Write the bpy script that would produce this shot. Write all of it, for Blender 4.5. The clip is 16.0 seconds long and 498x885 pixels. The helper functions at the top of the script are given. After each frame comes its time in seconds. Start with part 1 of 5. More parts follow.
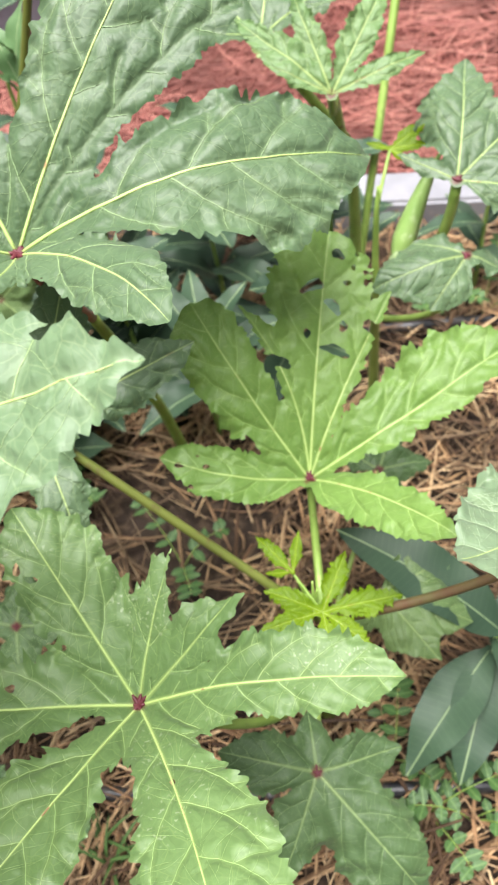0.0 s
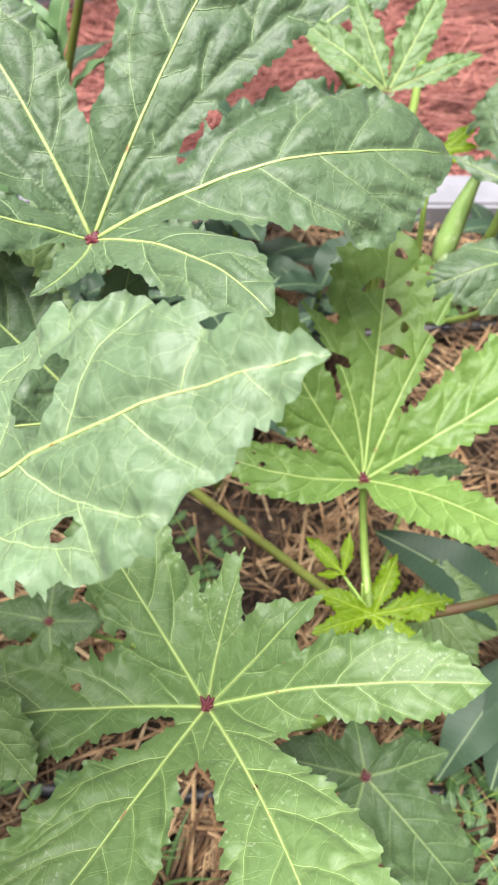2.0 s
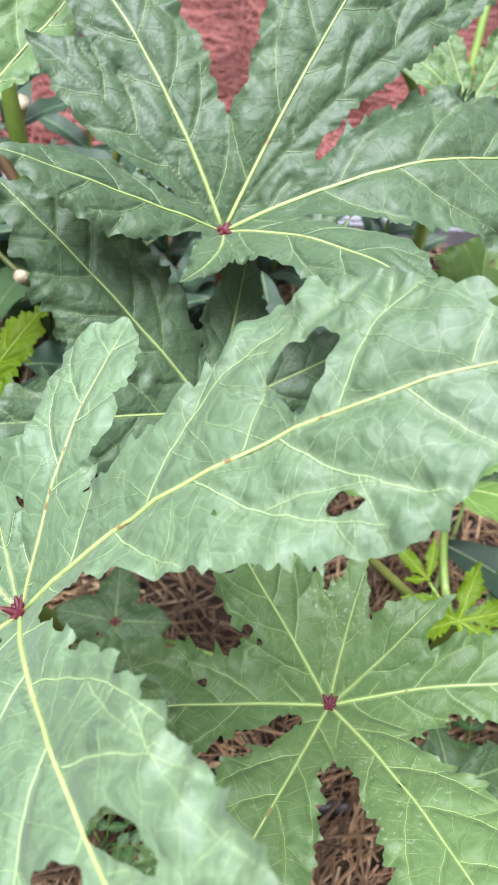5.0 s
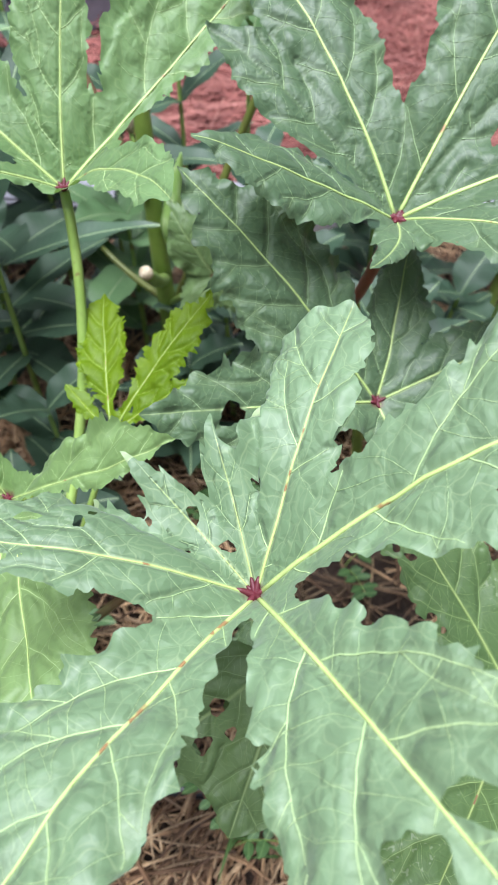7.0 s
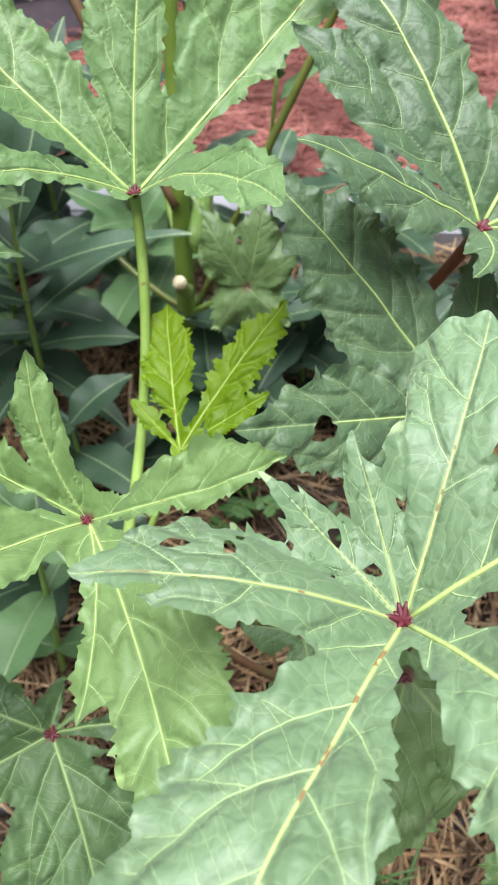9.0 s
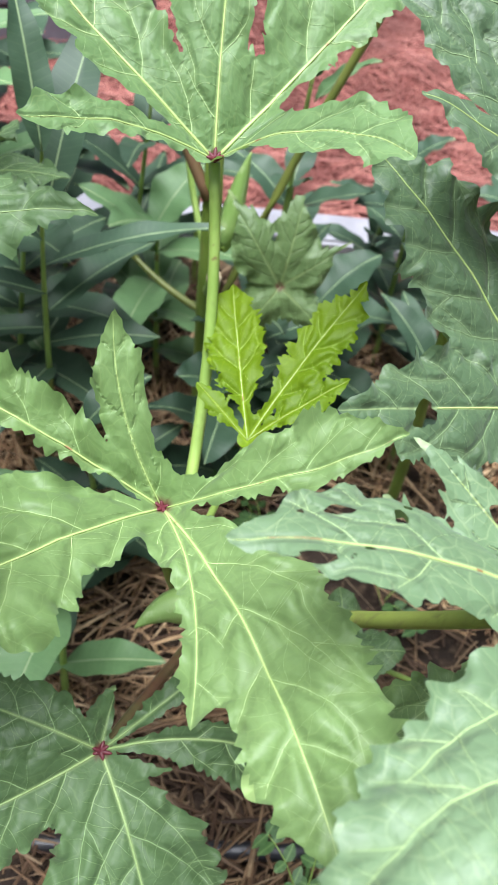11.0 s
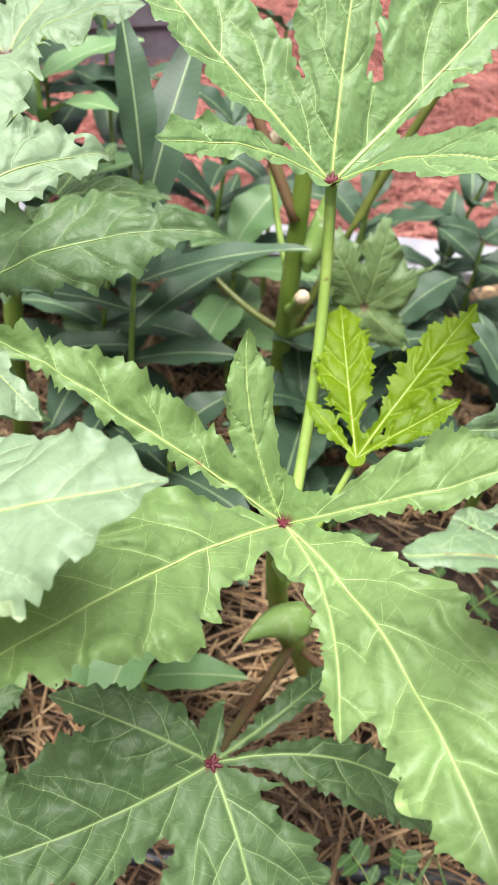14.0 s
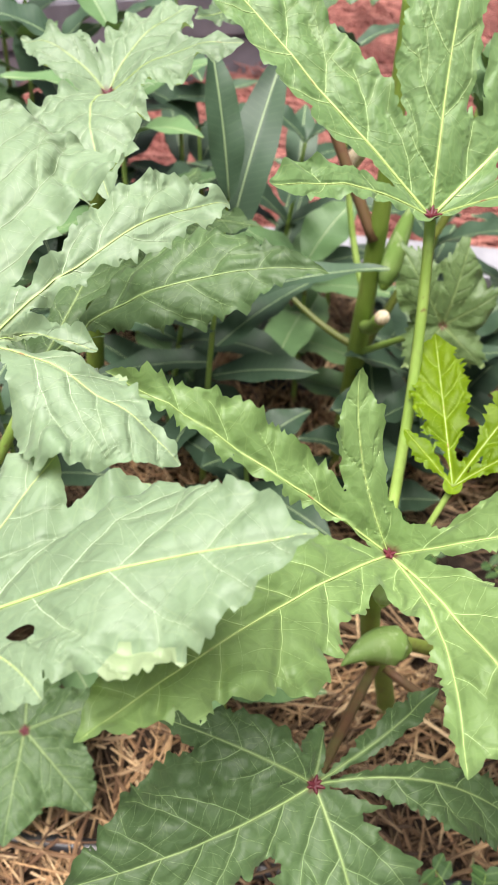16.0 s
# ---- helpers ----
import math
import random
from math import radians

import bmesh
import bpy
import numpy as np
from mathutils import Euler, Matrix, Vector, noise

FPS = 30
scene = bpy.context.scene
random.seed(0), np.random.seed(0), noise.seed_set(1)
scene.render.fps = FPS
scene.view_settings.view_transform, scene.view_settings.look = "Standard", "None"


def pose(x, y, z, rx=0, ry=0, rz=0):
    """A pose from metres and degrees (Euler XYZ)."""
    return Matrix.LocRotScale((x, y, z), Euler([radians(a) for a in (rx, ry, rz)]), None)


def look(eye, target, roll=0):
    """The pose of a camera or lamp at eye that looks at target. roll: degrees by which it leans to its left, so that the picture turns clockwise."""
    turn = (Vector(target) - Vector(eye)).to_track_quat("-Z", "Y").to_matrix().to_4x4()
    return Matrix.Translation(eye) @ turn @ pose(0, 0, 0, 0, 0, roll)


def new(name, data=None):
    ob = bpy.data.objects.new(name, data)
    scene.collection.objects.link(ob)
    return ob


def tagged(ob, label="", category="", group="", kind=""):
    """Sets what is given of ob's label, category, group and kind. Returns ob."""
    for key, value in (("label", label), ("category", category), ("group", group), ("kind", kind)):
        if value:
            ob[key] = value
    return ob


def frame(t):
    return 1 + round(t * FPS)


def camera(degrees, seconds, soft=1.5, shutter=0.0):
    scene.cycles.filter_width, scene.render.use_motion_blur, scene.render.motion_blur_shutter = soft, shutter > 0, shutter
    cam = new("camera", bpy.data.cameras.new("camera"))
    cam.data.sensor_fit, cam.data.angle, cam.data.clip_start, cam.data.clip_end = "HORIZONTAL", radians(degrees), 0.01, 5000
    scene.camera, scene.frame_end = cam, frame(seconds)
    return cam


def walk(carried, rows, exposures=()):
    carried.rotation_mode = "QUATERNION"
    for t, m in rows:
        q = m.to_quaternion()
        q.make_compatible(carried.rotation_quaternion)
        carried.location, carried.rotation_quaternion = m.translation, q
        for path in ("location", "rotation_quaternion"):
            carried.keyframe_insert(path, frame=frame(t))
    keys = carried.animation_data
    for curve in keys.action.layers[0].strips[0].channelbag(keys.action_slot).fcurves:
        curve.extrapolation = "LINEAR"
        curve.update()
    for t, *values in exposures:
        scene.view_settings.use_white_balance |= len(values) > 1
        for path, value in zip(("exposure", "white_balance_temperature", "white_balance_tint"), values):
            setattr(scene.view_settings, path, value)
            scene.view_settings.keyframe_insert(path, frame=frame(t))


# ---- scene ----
from mathutils import kdtree

# The camera and its walk
cam = camera(32.86, 16.0, 1.6)
cam.data.dof.use_dof, cam.data.dof.focus_distance, cam.data.dof.aperture_fstop = True, 0.41, 22.0
ROWS = [
    (0.0, 0.0, 0.0, 0.9271, 37.41, 4.95, 1.54),
    (0.5, -0.015, -0.0006, 0.9248, 37.28, 4.31, 1.59),
    (1.0, -0.0333, 0.0025, 0.9242, 37.14, 3.54, 1.62),
    (1.5, -0.0546, 0.0079, 0.9225, 37.08, 2.67, 1.65),
    (2.0, -0.0736, 0.0052, 0.923, 37.2, 1.82, 1.61),
    (2.5, -0.0963, -0.0018, 0.923, 37.5, 0.96, 1.36),
    (3.0, -0.1146, 0.0011, 0.9174, 37.68, 0.17, 1.25),
    (5.5, -0.2107, -0.0105, 0.9079, 38.7, -2.62, 1.08),
    (6.0, -0.2322, -0.0112, 0.9036, 38.66, -2.0, 1.45),
    (6.5, -0.2579, -0.01, 0.8993, 38.74, -1.2, 1.82),
    (7.0, -0.2831, -0.0189, 0.9005, 38.92, -0.75, 2.07),
    (7.5, -0.2755, -0.0296, 0.9191, 39.17, -0.7, 1.95),
    (8.0, -0.2827, -0.0352, 0.9221, 39.33, -1.0, 1.39),
    (8.5, -0.328, -0.022, 0.9039, 39.43, -1.86, 0.57),
    (9.0, -0.3674, -0.0039, 0.8835, 39.7, -2.94, -0.51),
    (9.5, -0.3969, 0.0033, 0.863, 39.93, -4.05, -1.36),
    (12.0, -0.4604, 0.0036, 0.8126, 43.74, -7.7, -1.37),
    (12.5, -0.4687, 0.0025, 0.8106, 43.86, -7.43, -1.02),
    (13.0, -0.4766, 0.0023, 0.8106, 43.76, -6.96, -0.61),
    (13.5, -0.4844, 0.0025, 0.8167, 43.54, -6.43, -0.09),
    (14.0, -0.4922, -0.0013, 0.8228, 43.35, -5.85, 0.53),
    (14.5, -0.5001, -0.0037, 0.8303, 43.18, -5.26, 1.24),
    (15.0, -0.507, -0.004, 0.835, 43.05, -4.71, 1.89),
    (15.5, -0.5156, -0.001, 0.8401, 42.96, -4.2, 2.35),
    (16.0, -0.5309, 0.0029, 0.843, 42.98, -3.86, 2.51),
]
EXPOSURES = [(0.0, 1.19, 6400, 14), (3.0, 1.05, 6350, 18), (5.5, 0.92, 5700, 20), (8.0, 0.88, 5750, 16), (9.5, 0.94, 6100, 13), (12.5, 1.17, 5650, 16), (13.5, 1.23, 6200, 15), (16.0, 1.08, 6550, 17)]
walk(cam, [(t, pose(x, y, z, rx, ry, rz)) for t, x, y, z, rx, ry, rz in ROWS], EXPOSURES)

# Light: a bright overcast sky and a wide soft sun
world = bpy.data.worlds.new("overcast")
scene.world = world
world.use_nodes = True
wn, wl = world.node_tree.nodes, world.node_tree.links
sky = wn.new("ShaderNodeTexSky")
sky.sky_type, sky.sun_disc = "NISHITA", False
sky.sun_elevation, sky.sun_rotation = radians(80), radians(-139)
sky.air_density, sky.dust_density = 1.0, 3.0
haze = wn.new("ShaderNodeHueSaturation")
haze.inputs["Saturation"].default_value = 0.35
wl.new(sky.outputs[0], haze.inputs["Color"])
wl.new(haze.outputs[0], wn["Background"].inputs["Color"])
wn["Background"].inputs["Strength"].default_value = 0.055
sun = new("sun", bpy.data.lights.new("sun", "SUN"))
sun.data.energy, sun.data.angle, sun.data.color = 5.2, radians(46), (1.0, 0.98, 0.94)
sun.matrix_world = look((-0.26, 0.0, 2.4), (0, 0.3, 0))


# Materials
def material(name, rough=0.5, spec=0.5):
    m = bpy.data.materials.new(name)
    m.use_nodes = True
    t = m.node_tree
    b = t.nodes["Principled BSDF"]
    b.inputs["Roughness"].default_value = rough
    b.inputs["Specular IOR Level"].default_value = spec
    return m, t, b


def uv_node(t, layer):
    n = t.nodes.new("ShaderNodeUVMap")
    n.uv_map = layer
    return n


def math_node(t, op, a, b=None, c=None, clamp=False):
    n = t.nodes.new("ShaderNodeMath")
    n.operation, n.use_clamp = op, clamp
    for i, v in enumerate((a, b, c)):
        if v is None:
            continue
        if isinstance(v, (int, float)):
            n.inputs[i].default_value = v
        else:
            t.links.new(v, n.inputs[i])
    return n.outputs[0]


def smooth(t, value, lo, hi, out_lo=0.0, out_hi=1.0):
    n = t.nodes.new("ShaderNodeMapRange")
    n.interpolation_type = "SMOOTHSTEP"
    t.links.new(value, n.inputs[0])
    for i, v in enumerate((lo, hi, out_lo, out_hi)):
        n.inputs[i + 1].default_value = v
    return n.outputs[0]


def mix(t, fac, a, b, mode="MIX"):
    n = t.nodes.new("ShaderNodeMix")
    n.data_type, n.blend_type = "RGBA", mode
    for socket, v in ((n.inputs[0], fac), (n.inputs[6], a), (n.inputs[7], b)):
        if isinstance(v, (int, float)):
            socket.default_value = v
        elif isinstance(v, tuple):
            socket.default_value = (*v, 1)
        else:
            t.links.new(v, socket)
    return n.outputs[2]


def noise_tex(t, scale, detail=4.0, vector=None, rough=0.55):
    n = t.nodes.new("ShaderNodeTexNoise")
    n.inputs["Scale"].default_value, n.inputs["Detail"].default_value = scale, detail
    n.inputs["Roughness"].default_value = rough
    if vector is None:
        vector = t.nodes.new("ShaderNodeTexCoord").outputs["Object"]
    t.links.new(vector, n.inputs["Vector"])
    return n.outputs["Fac"]


def bump(t, b, height, strength, distance):
    n = t.nodes.new("ShaderNodeBump")
    n.inputs["Strength"].default_value, n.inputs["Distance"].default_value = strength, distance
    t.links.new(height, n.inputs["Height"])
    t.links.new(n.outputs[0], b.inputs["Normal"])
    return n


def finish_leaf(t, b, colour, through_colour, share):
    """Principled leaf surface with light passing through the blade."""
    t.links.new(colour, b.inputs["Base Color"])
    tr = t.nodes.new("ShaderNodeBsdfTranslucent")
    t.links.new(mix(t, 1.0, colour, through_colour, "MULTIPLY"), tr.inputs["Color"])
    sh = t.nodes.new("ShaderNodeMixShader")
    sh.inputs[0].default_value = share
    t.links.new(b.outputs[0], sh.inputs[1])
    t.links.new(tr.outputs[0], sh.inputs[2])
    t.links.new(sh.outputs[0], t.nodes["Material Output"].inputs["Surface"])


def okra_leaf_material(name, base, dark, vein, rough=0.50, sheen=0.45, relief=0.58, gloss=0.40, flush=0.85, flecks=0.0, lace=0.15, glow=0.22):
    """Blade with side veins that leave the midrib forwards, a fine net between them, stains and puckered relief."""
    m, t, b = material(name, rough, 0.3)
    base, dark = tuple(k * c for k, c in zip((0.97, 0.97, 0.90), base)), tuple(k * c for k, c in zip((0.92, 0.92, 0.84), dark))
    uv = uv_node(t, "along")
    size = uv_node(t, "lobe")
    sep, sz = t.nodes.new("ShaderNodeSeparateXYZ"), t.nodes.new("ShaderNodeSeparateXYZ")
    t.links.new(uv.outputs[0], sep.inputs[0])
    t.links.new(size.outputs[0], sz.inputs[0])
    s, v, length = sep.outputs[0], sep.outputs[1], sz.outputs[0]
    wob = math_node(t, "SUBTRACT", noise_tex(t, 11, 2, uv.outputs[0]), 0.5)
    side = math_node(t, "ABSOLUTE", v)
    near = t.nodes.new("ShaderNodeAttribute")
    near.attribute_name = "vein_gap"
    gap = math_node(t, "DIVIDE", near.outputs["Fac"], length)
    # net of fine veins
    warp = t.nodes.new("ShaderNodeVectorMath")
    warp.operation = "ADD"
    nz = t.nodes.new("ShaderNodeTexNoise")
    nz.inputs["Scale"].default_value = 45
    t.links.new(uv.outputs[0], nz.inputs["Vector"])
    sc = t.nodes.new("ShaderNodeVectorMath")
    sc.operation = "SCALE"
    sc.inputs["Scale"].default_value = 0.016
    t.links.new(nz.outputs["Color"], sc.inputs[0])
    t.links.new(uv.outputs[0], warp.inputs[0])
    t.links.new(sc.outputs[0], warp.inputs[1])
    nets = []
    for scale in (62, 160):
        vo = t.nodes.new("ShaderNodeTexVoronoi")
        vo.feature = "DISTANCE_TO_EDGE"
        vo.inputs["Scale"].default_value = scale
        t.links.new(warp.outputs[0], vo.inputs["Vector"])
        nets.append(vo.outputs["Distance"])
    net = smooth(t, nets[0], 0.0, 0.022, lace, 0.0)
    fine = smooth(t, nets[1], 0.0, 0.045, lace * 0.45, 0.0)
    halo = smooth(t, gap, 0.0, 0.016, 0.13, 0.0)
    rib = smooth(t, math_node(t, "DIVIDE", side, math_node(t, "SUBTRACT", 1.15, math_node(t, "DIVIDE", s, length))), 0.0006, 0.0022, 0.5, 0.0)
    veins = math_node(t, "MAXIMUM", math_node(t, "MAXIMUM", halo, net), math_node(t, "MAXIMUM", rib, fine))
    patch = noise_tex(t, 9, 3)
    grain = noise_tex(t, 160, 3)
    speck = noise_tex(t, 38, 2)
    col = mix(t, smooth(t, patch, 0.3, 0.7), dark, base)
    col = mix(t, math_node(t, "MULTIPLY", smooth(t, grain, 0.3, 0.75), 0.25), col, tuple(c * 0.6 for c in base))
    col = mix(t, smooth(t, speck, 0.69, 0.76, 0.0, 0.07), col, (0.34, 0.40, 0.20))
    if flecks:
        spot = math_node(t, "MULTIPLY", smooth(t, noise_tex(t, 330, 1), 0.62, 0.70), smooth(t, noise_tex(t, 16, 1), 0.56, 0.64))
        col = mix(t, math_node(t, "MULTIPLY", spot, flecks), col, (0.52, 0.58, 0.42))
    col = mix(t, veins, col, vein)
    far = math_node(t, "SQRT", math_node(t, "ADD", math_node(t, "MULTIPLY", s, s), math_node(t, "MULTIPLY", v, v)))
    far = math_node(t, "ADD", far, math_node(t, "MULTIPLY", wob, 0.010))
    col = mix(t, smooth(t, far, 0.002, 0.0065, flush, 0.0), col, (0.13, 0.020, 0.026))
    h = math_node(t, "MULTIPLY", smooth(t, nets[0], 0.0, 0.40), 0.30)
    h = math_node(t, "ADD", h, math_node(t, "MULTIPLY", smooth(t, nets[1], 0.0, 0.40), 0.09))
    h = math_node(t, "ADD", h, math_node(t, "MULTIPLY", grain, 0.05))
    h = math_node(t, "ADD", h, math_node(t, "MULTIPLY", noise_tex(t, 60, 1), 0.25))
    h = math_node(t, "ADD", h, smooth(t, gap, 0.0, 0.022, 0.0, 0.40))
    bump(t, b, h, relief, 0.0042)
    b.inputs["Sheen Weight"].default_value = sheen * 0.25
    b.inputs["Coat Weight"].default_value = min(1.0, gloss * 0.9)
    b.inputs["Coat Roughness"].default_value = 0.42
    b.inputs["Coat IOR"].default_value = 1.5
    b.inputs["Sheen Roughness"].default_value = 0.5
    b.inputs["Sheen Tint"].default_value = (0.85, 1.0, 0.9, 1)
    t.links.new(smooth(t, patch, 0.2, 0.8, rough - 0.02, rough + 0.1), b.inputs["Roughness"])
    finish_leaf(t, b, col, (1.0, 1.0, 0.50), glow)
    return m


def lance_leaf_material(name, base, dark, vein):
    m, t, b = material(name, 0.54, 0.40)
    uv = uv_node(t, "along")
    sep = t.nodes.new("ShaderNodeSeparateXYZ")
    t.links.new(uv.outputs[0], sep.inputs[0])
    s, v = sep.outputs[0], sep.outputs[1]
    side = math_node(t, "ABSOLUTE", v)
    rib = smooth(t, side, 0.0004, 0.0011, 1.0, 0.0)
    run = math_node(t, "SUBTRACT", s, math_node(t, "MULTIPLY", side, 0.35))
    fr = math_node(t, "ABSOLUTE", math_node(t, "SUBTRACT", math_node(t, "FRACT", math_node(t, "MULTIPLY", run, 150)), 0.5))
    lat = smooth(t, fr, 0.0, 0.10, 0.06, 0.0)
    info = t.nodes.new("ShaderNodeObjectInfo")
    patch = noise_tex(t, 14, 3)
    grain = noise_tex(t, 140, 3)
    col = mix(t, smooth(t, patch, 0.3, 0.7), dark, base)
    col = mix(t, math_node(t, "MULTIPLY", info.outputs["Random"], 0.3), col, tuple(c * 1.5 for c in base))
    col = mix(t, math_node(t, "MULTIPLY", smooth(t, grain, 0.4, 0.75), 0.3), col, dark)
    col = mix(t, math_node(t, "MAXIMUM", rib, lat), col, vein)
    h = math_node(t, "ADD", math_node(t, "MULTIPLY", smooth(t, fr, 0.0, 0.3), 0.15), math_node(t, "MULTIPLY", patch, 4.0))
    bump(t, b, h, 0.2, 0.001)
    finish_leaf(t, b, col, (1.0, 1.0, 0.4), 0.10)
    return m


def stalk_material(name, low, high, streak, rough=0.45, mark=None, often=0.66):
    """Green stalk with lengthwise streaks and blotches of a second colour."""
    m, t, b = material(name, rough, 0.5)
    tc = t.nodes.new("ShaderNodeTexCoord")
    mp = t.nodes.new("ShaderNodeMapping")
    mp.inputs["Scale"].default_value = (1, 1, 0.15)
    t.links.new(tc.outputs["Object"], mp.inputs["Vector"])
    n1 = noise_tex(t, 150, 4, mp.outputs[0])
    n2 = noise_tex(t, 22, 3)
    col = mix(t, smooth(t, n2, 0.35, 0.65), low, high)
    col = mix(t, smooth(t, n1, 0.52, 0.75, 0.0, 0.6), col, streak)
    if mark:
        col = mix(t, smooth(t, noise_tex(t, 75, 2), often, often + 0.06, 0.0, 0.8), col, mark)
    t.links.new(col, b.inputs["Base Color"])
    bump(t, b, n1, 0.35, 0.001)
    return m


LEAF_MATURE = okra_leaf_material("okra leaf mature", (0.095, 0.160, 0.078), (0.068, 0.123, 0.058), (0.33, 0.43, 0.18), relief=0.72)
LEAF_PALE = okra_leaf_material("okra leaf pale", (0.170, 0.268, 0.146), (0.126, 0.208, 0.108), (0.42, 0.52, 0.26), 0.5, 0.55, 0.85, lace=0.22)
# Glare on the upper leaves, put into a paler, greyer base colour
LEAF_GLARE = okra_leaf_material("okra leaf with glare", (0.255, 0.366, 0.232), (0.210, 0.312, 0.192), (0.40, 0.50, 0.26), 0.5, 0.5, glow=0.40)
LEAF_MID = okra_leaf_material("okra leaf mid green", (0.134, 0.228, 0.078), (0.104, 0.188, 0.061), (0.35, 0.48, 0.16), 0.5, 0.4, flecks=0.28)
LEAF_DULL = okra_leaf_material("okra leaf dull", (0.138, 0.222, 0.078), (0.104, 0.178, 0.060), (0.35, 0.46, 0.18))
LEAF_YOUNG = okra_leaf_material("okra leaf young", (0.185, 0.325, 0.075), (0.145, 0.270, 0.058), (0.38, 0.53, 0.16), 0.5, 0.4, glow=0.38)
LEAF_MINT = okra_leaf_material("okra leaf light", (0.205, 0.328, 0.120), (0.165, 0.280, 0.094), (0.38, 0.52, 0.19), 0.5, 0.4, glow=0.38)
LEAF_FRESH = okra_leaf_material("okra leaf fresh", (0.184, 0.312, 0.124), (0.148, 0.266, 0.098), (0.45, 0.57, 0.22), 0.5, 0.45, 0.75, glow=0.38)
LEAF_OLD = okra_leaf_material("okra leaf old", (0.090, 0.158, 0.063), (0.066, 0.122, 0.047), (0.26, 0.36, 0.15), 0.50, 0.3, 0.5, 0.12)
LEAF_SHOOT = okra_leaf_material("okra shoot leaf", (0.175, 0.285, 0.003), (0.118, 0.215, 0.003), (0.29, 0.42, 0.02), 0.5, 0.0, 0.40, 0.0, 0.0, glow=0.38)
LANCE_DARK = lance_leaf_material("lance leaf", (0.042, 0.080, 0.042), (0.026, 0.056, 0.030), (0.22, 0.30, 0.15))
LANCE_PALE = lance_leaf_material("lance leaf pale", (0.105, 0.190, 0.075), (0.075, 0.150, 0.055), (0.33, 0.42, 0.20))
WEED_LEAF = lance_leaf_material("weed leaf", (0.052, 0.115, 0.028), (0.036, 0.088, 0.020), (0.10, 0.18, 0.05))
VEIN = stalk_material("midrib", (0.34, 0.46, 0.14), (0.41, 0.52, 0.18), (0.30, 0.37, 0.12), 0.45, (0.28, 0.10, 0.06))
VEIN_SCARRED = stalk_material("scarred midrib", (0.35, 0.46, 0.14), (0.42, 0.52, 0.18), (0.30, 0.37, 0.12), 0.45, (0.20, 0.055, 0.03), 0.60)
LANCE_RIB = stalk_material("lance leaf midrib", (0.17, 0.25, 0.12), (0.22, 0.30, 0.15), (0.15, 0.20, 0.10), 0.5)
VEIN_DULL = stalk_material("dull midrib", (0.22, 0.32, 0.11), (0.28, 0.38, 0.14), (0.20, 0.26, 0.09), 0.5)
VEIN_RED = stalk_material("leaf heart", (0.075, 0.008, 0.014), (0.12, 0.014, 0.022), (0.05, 0.006, 0.010), 0.55)
STALK = stalk_material("green stalk", (0.19, 0.30, 0.055), (0.26, 0.38, 0.085), (0.15, 0.22, 0.05), 0.45, (0.14, 0.055, 0.03))
STALK_RED = stalk_material("red stalk", (0.20, 0.055, 0.035), (0.15, 0.10, 0.04), (0.22, 0.03, 0.03))
STALK_DUSK = stalk_material("dusky stalk", (0.115, 0.060, 0.030), (0.11, 0.10, 0.035), (0.10, 0.035, 0.025))
STALK_OLIVE = stalk_material("olive stalk", (0.10, 0.125, 0.022), (0.14, 0.165, 0.032), (0.10, 0.065, 0.03))
STALK_STREAK = stalk_material("streaked stalk", (0.17, 0.22, 0.04), (0.22, 0.27, 0.055), (0.10, 0.075, 0.035), 0.5, (0.09, 0.05, 0.03))
STEM = stalk_material("main stem", (0.13, 0.21, 0.028), (0.19, 0.28, 0.045), (0.14, 0.13, 0.05), 0.5)
POD = stalk_material("okra pod", (0.19, 0.32, 0.075), (0.25, 0.38, 0.11), (0.42, 0.52, 0.27), 0.5, (0.44, 0.54, 0.31))


VEIN_FINE = {}
for leaf_mat, low_, high_ in ((LEAF_MATURE, (0.19, 0.29, 0.13), (0.25, 0.35, 0.16)), (LEAF_PALE, (0.30, 0.42, 0.18), (0.37, 0.49, 0.22)), (LEAF_GLARE, (0.35, 0.45, 0.28), (0.39, 0.49, 0.31)),
        (LEAF_MID, (0.24, 0.36, 0.12), (0.30, 0.42, 0.15)), (LEAF_DULL, (0.24, 0.35, 0.13), (0.29, 0.40, 0.15)), (LEAF_YOUNG, (0.31, 0.47, 0.13), (0.37, 0.52, 0.16)),
        (LEAF_MINT, (0.33, 0.47, 0.18), (0.39, 0.53, 0.21)), (LEAF_FRESH, (0.33, 0.46, 0.19), (0.40, 0.53, 0.22)), (LEAF_OLD, (0.20, 0.31, 0.12), (0.26, 0.37, 0.15)), (LEAF_SHOOT, (0.24, 0.39, 0.03), (0.30, 0.45, 0.05))):
    VEIN_FINE[leaf_mat.name] = stalk_material("fine veins of " + leaf_mat.name, low_, high_, low_, 0.5)


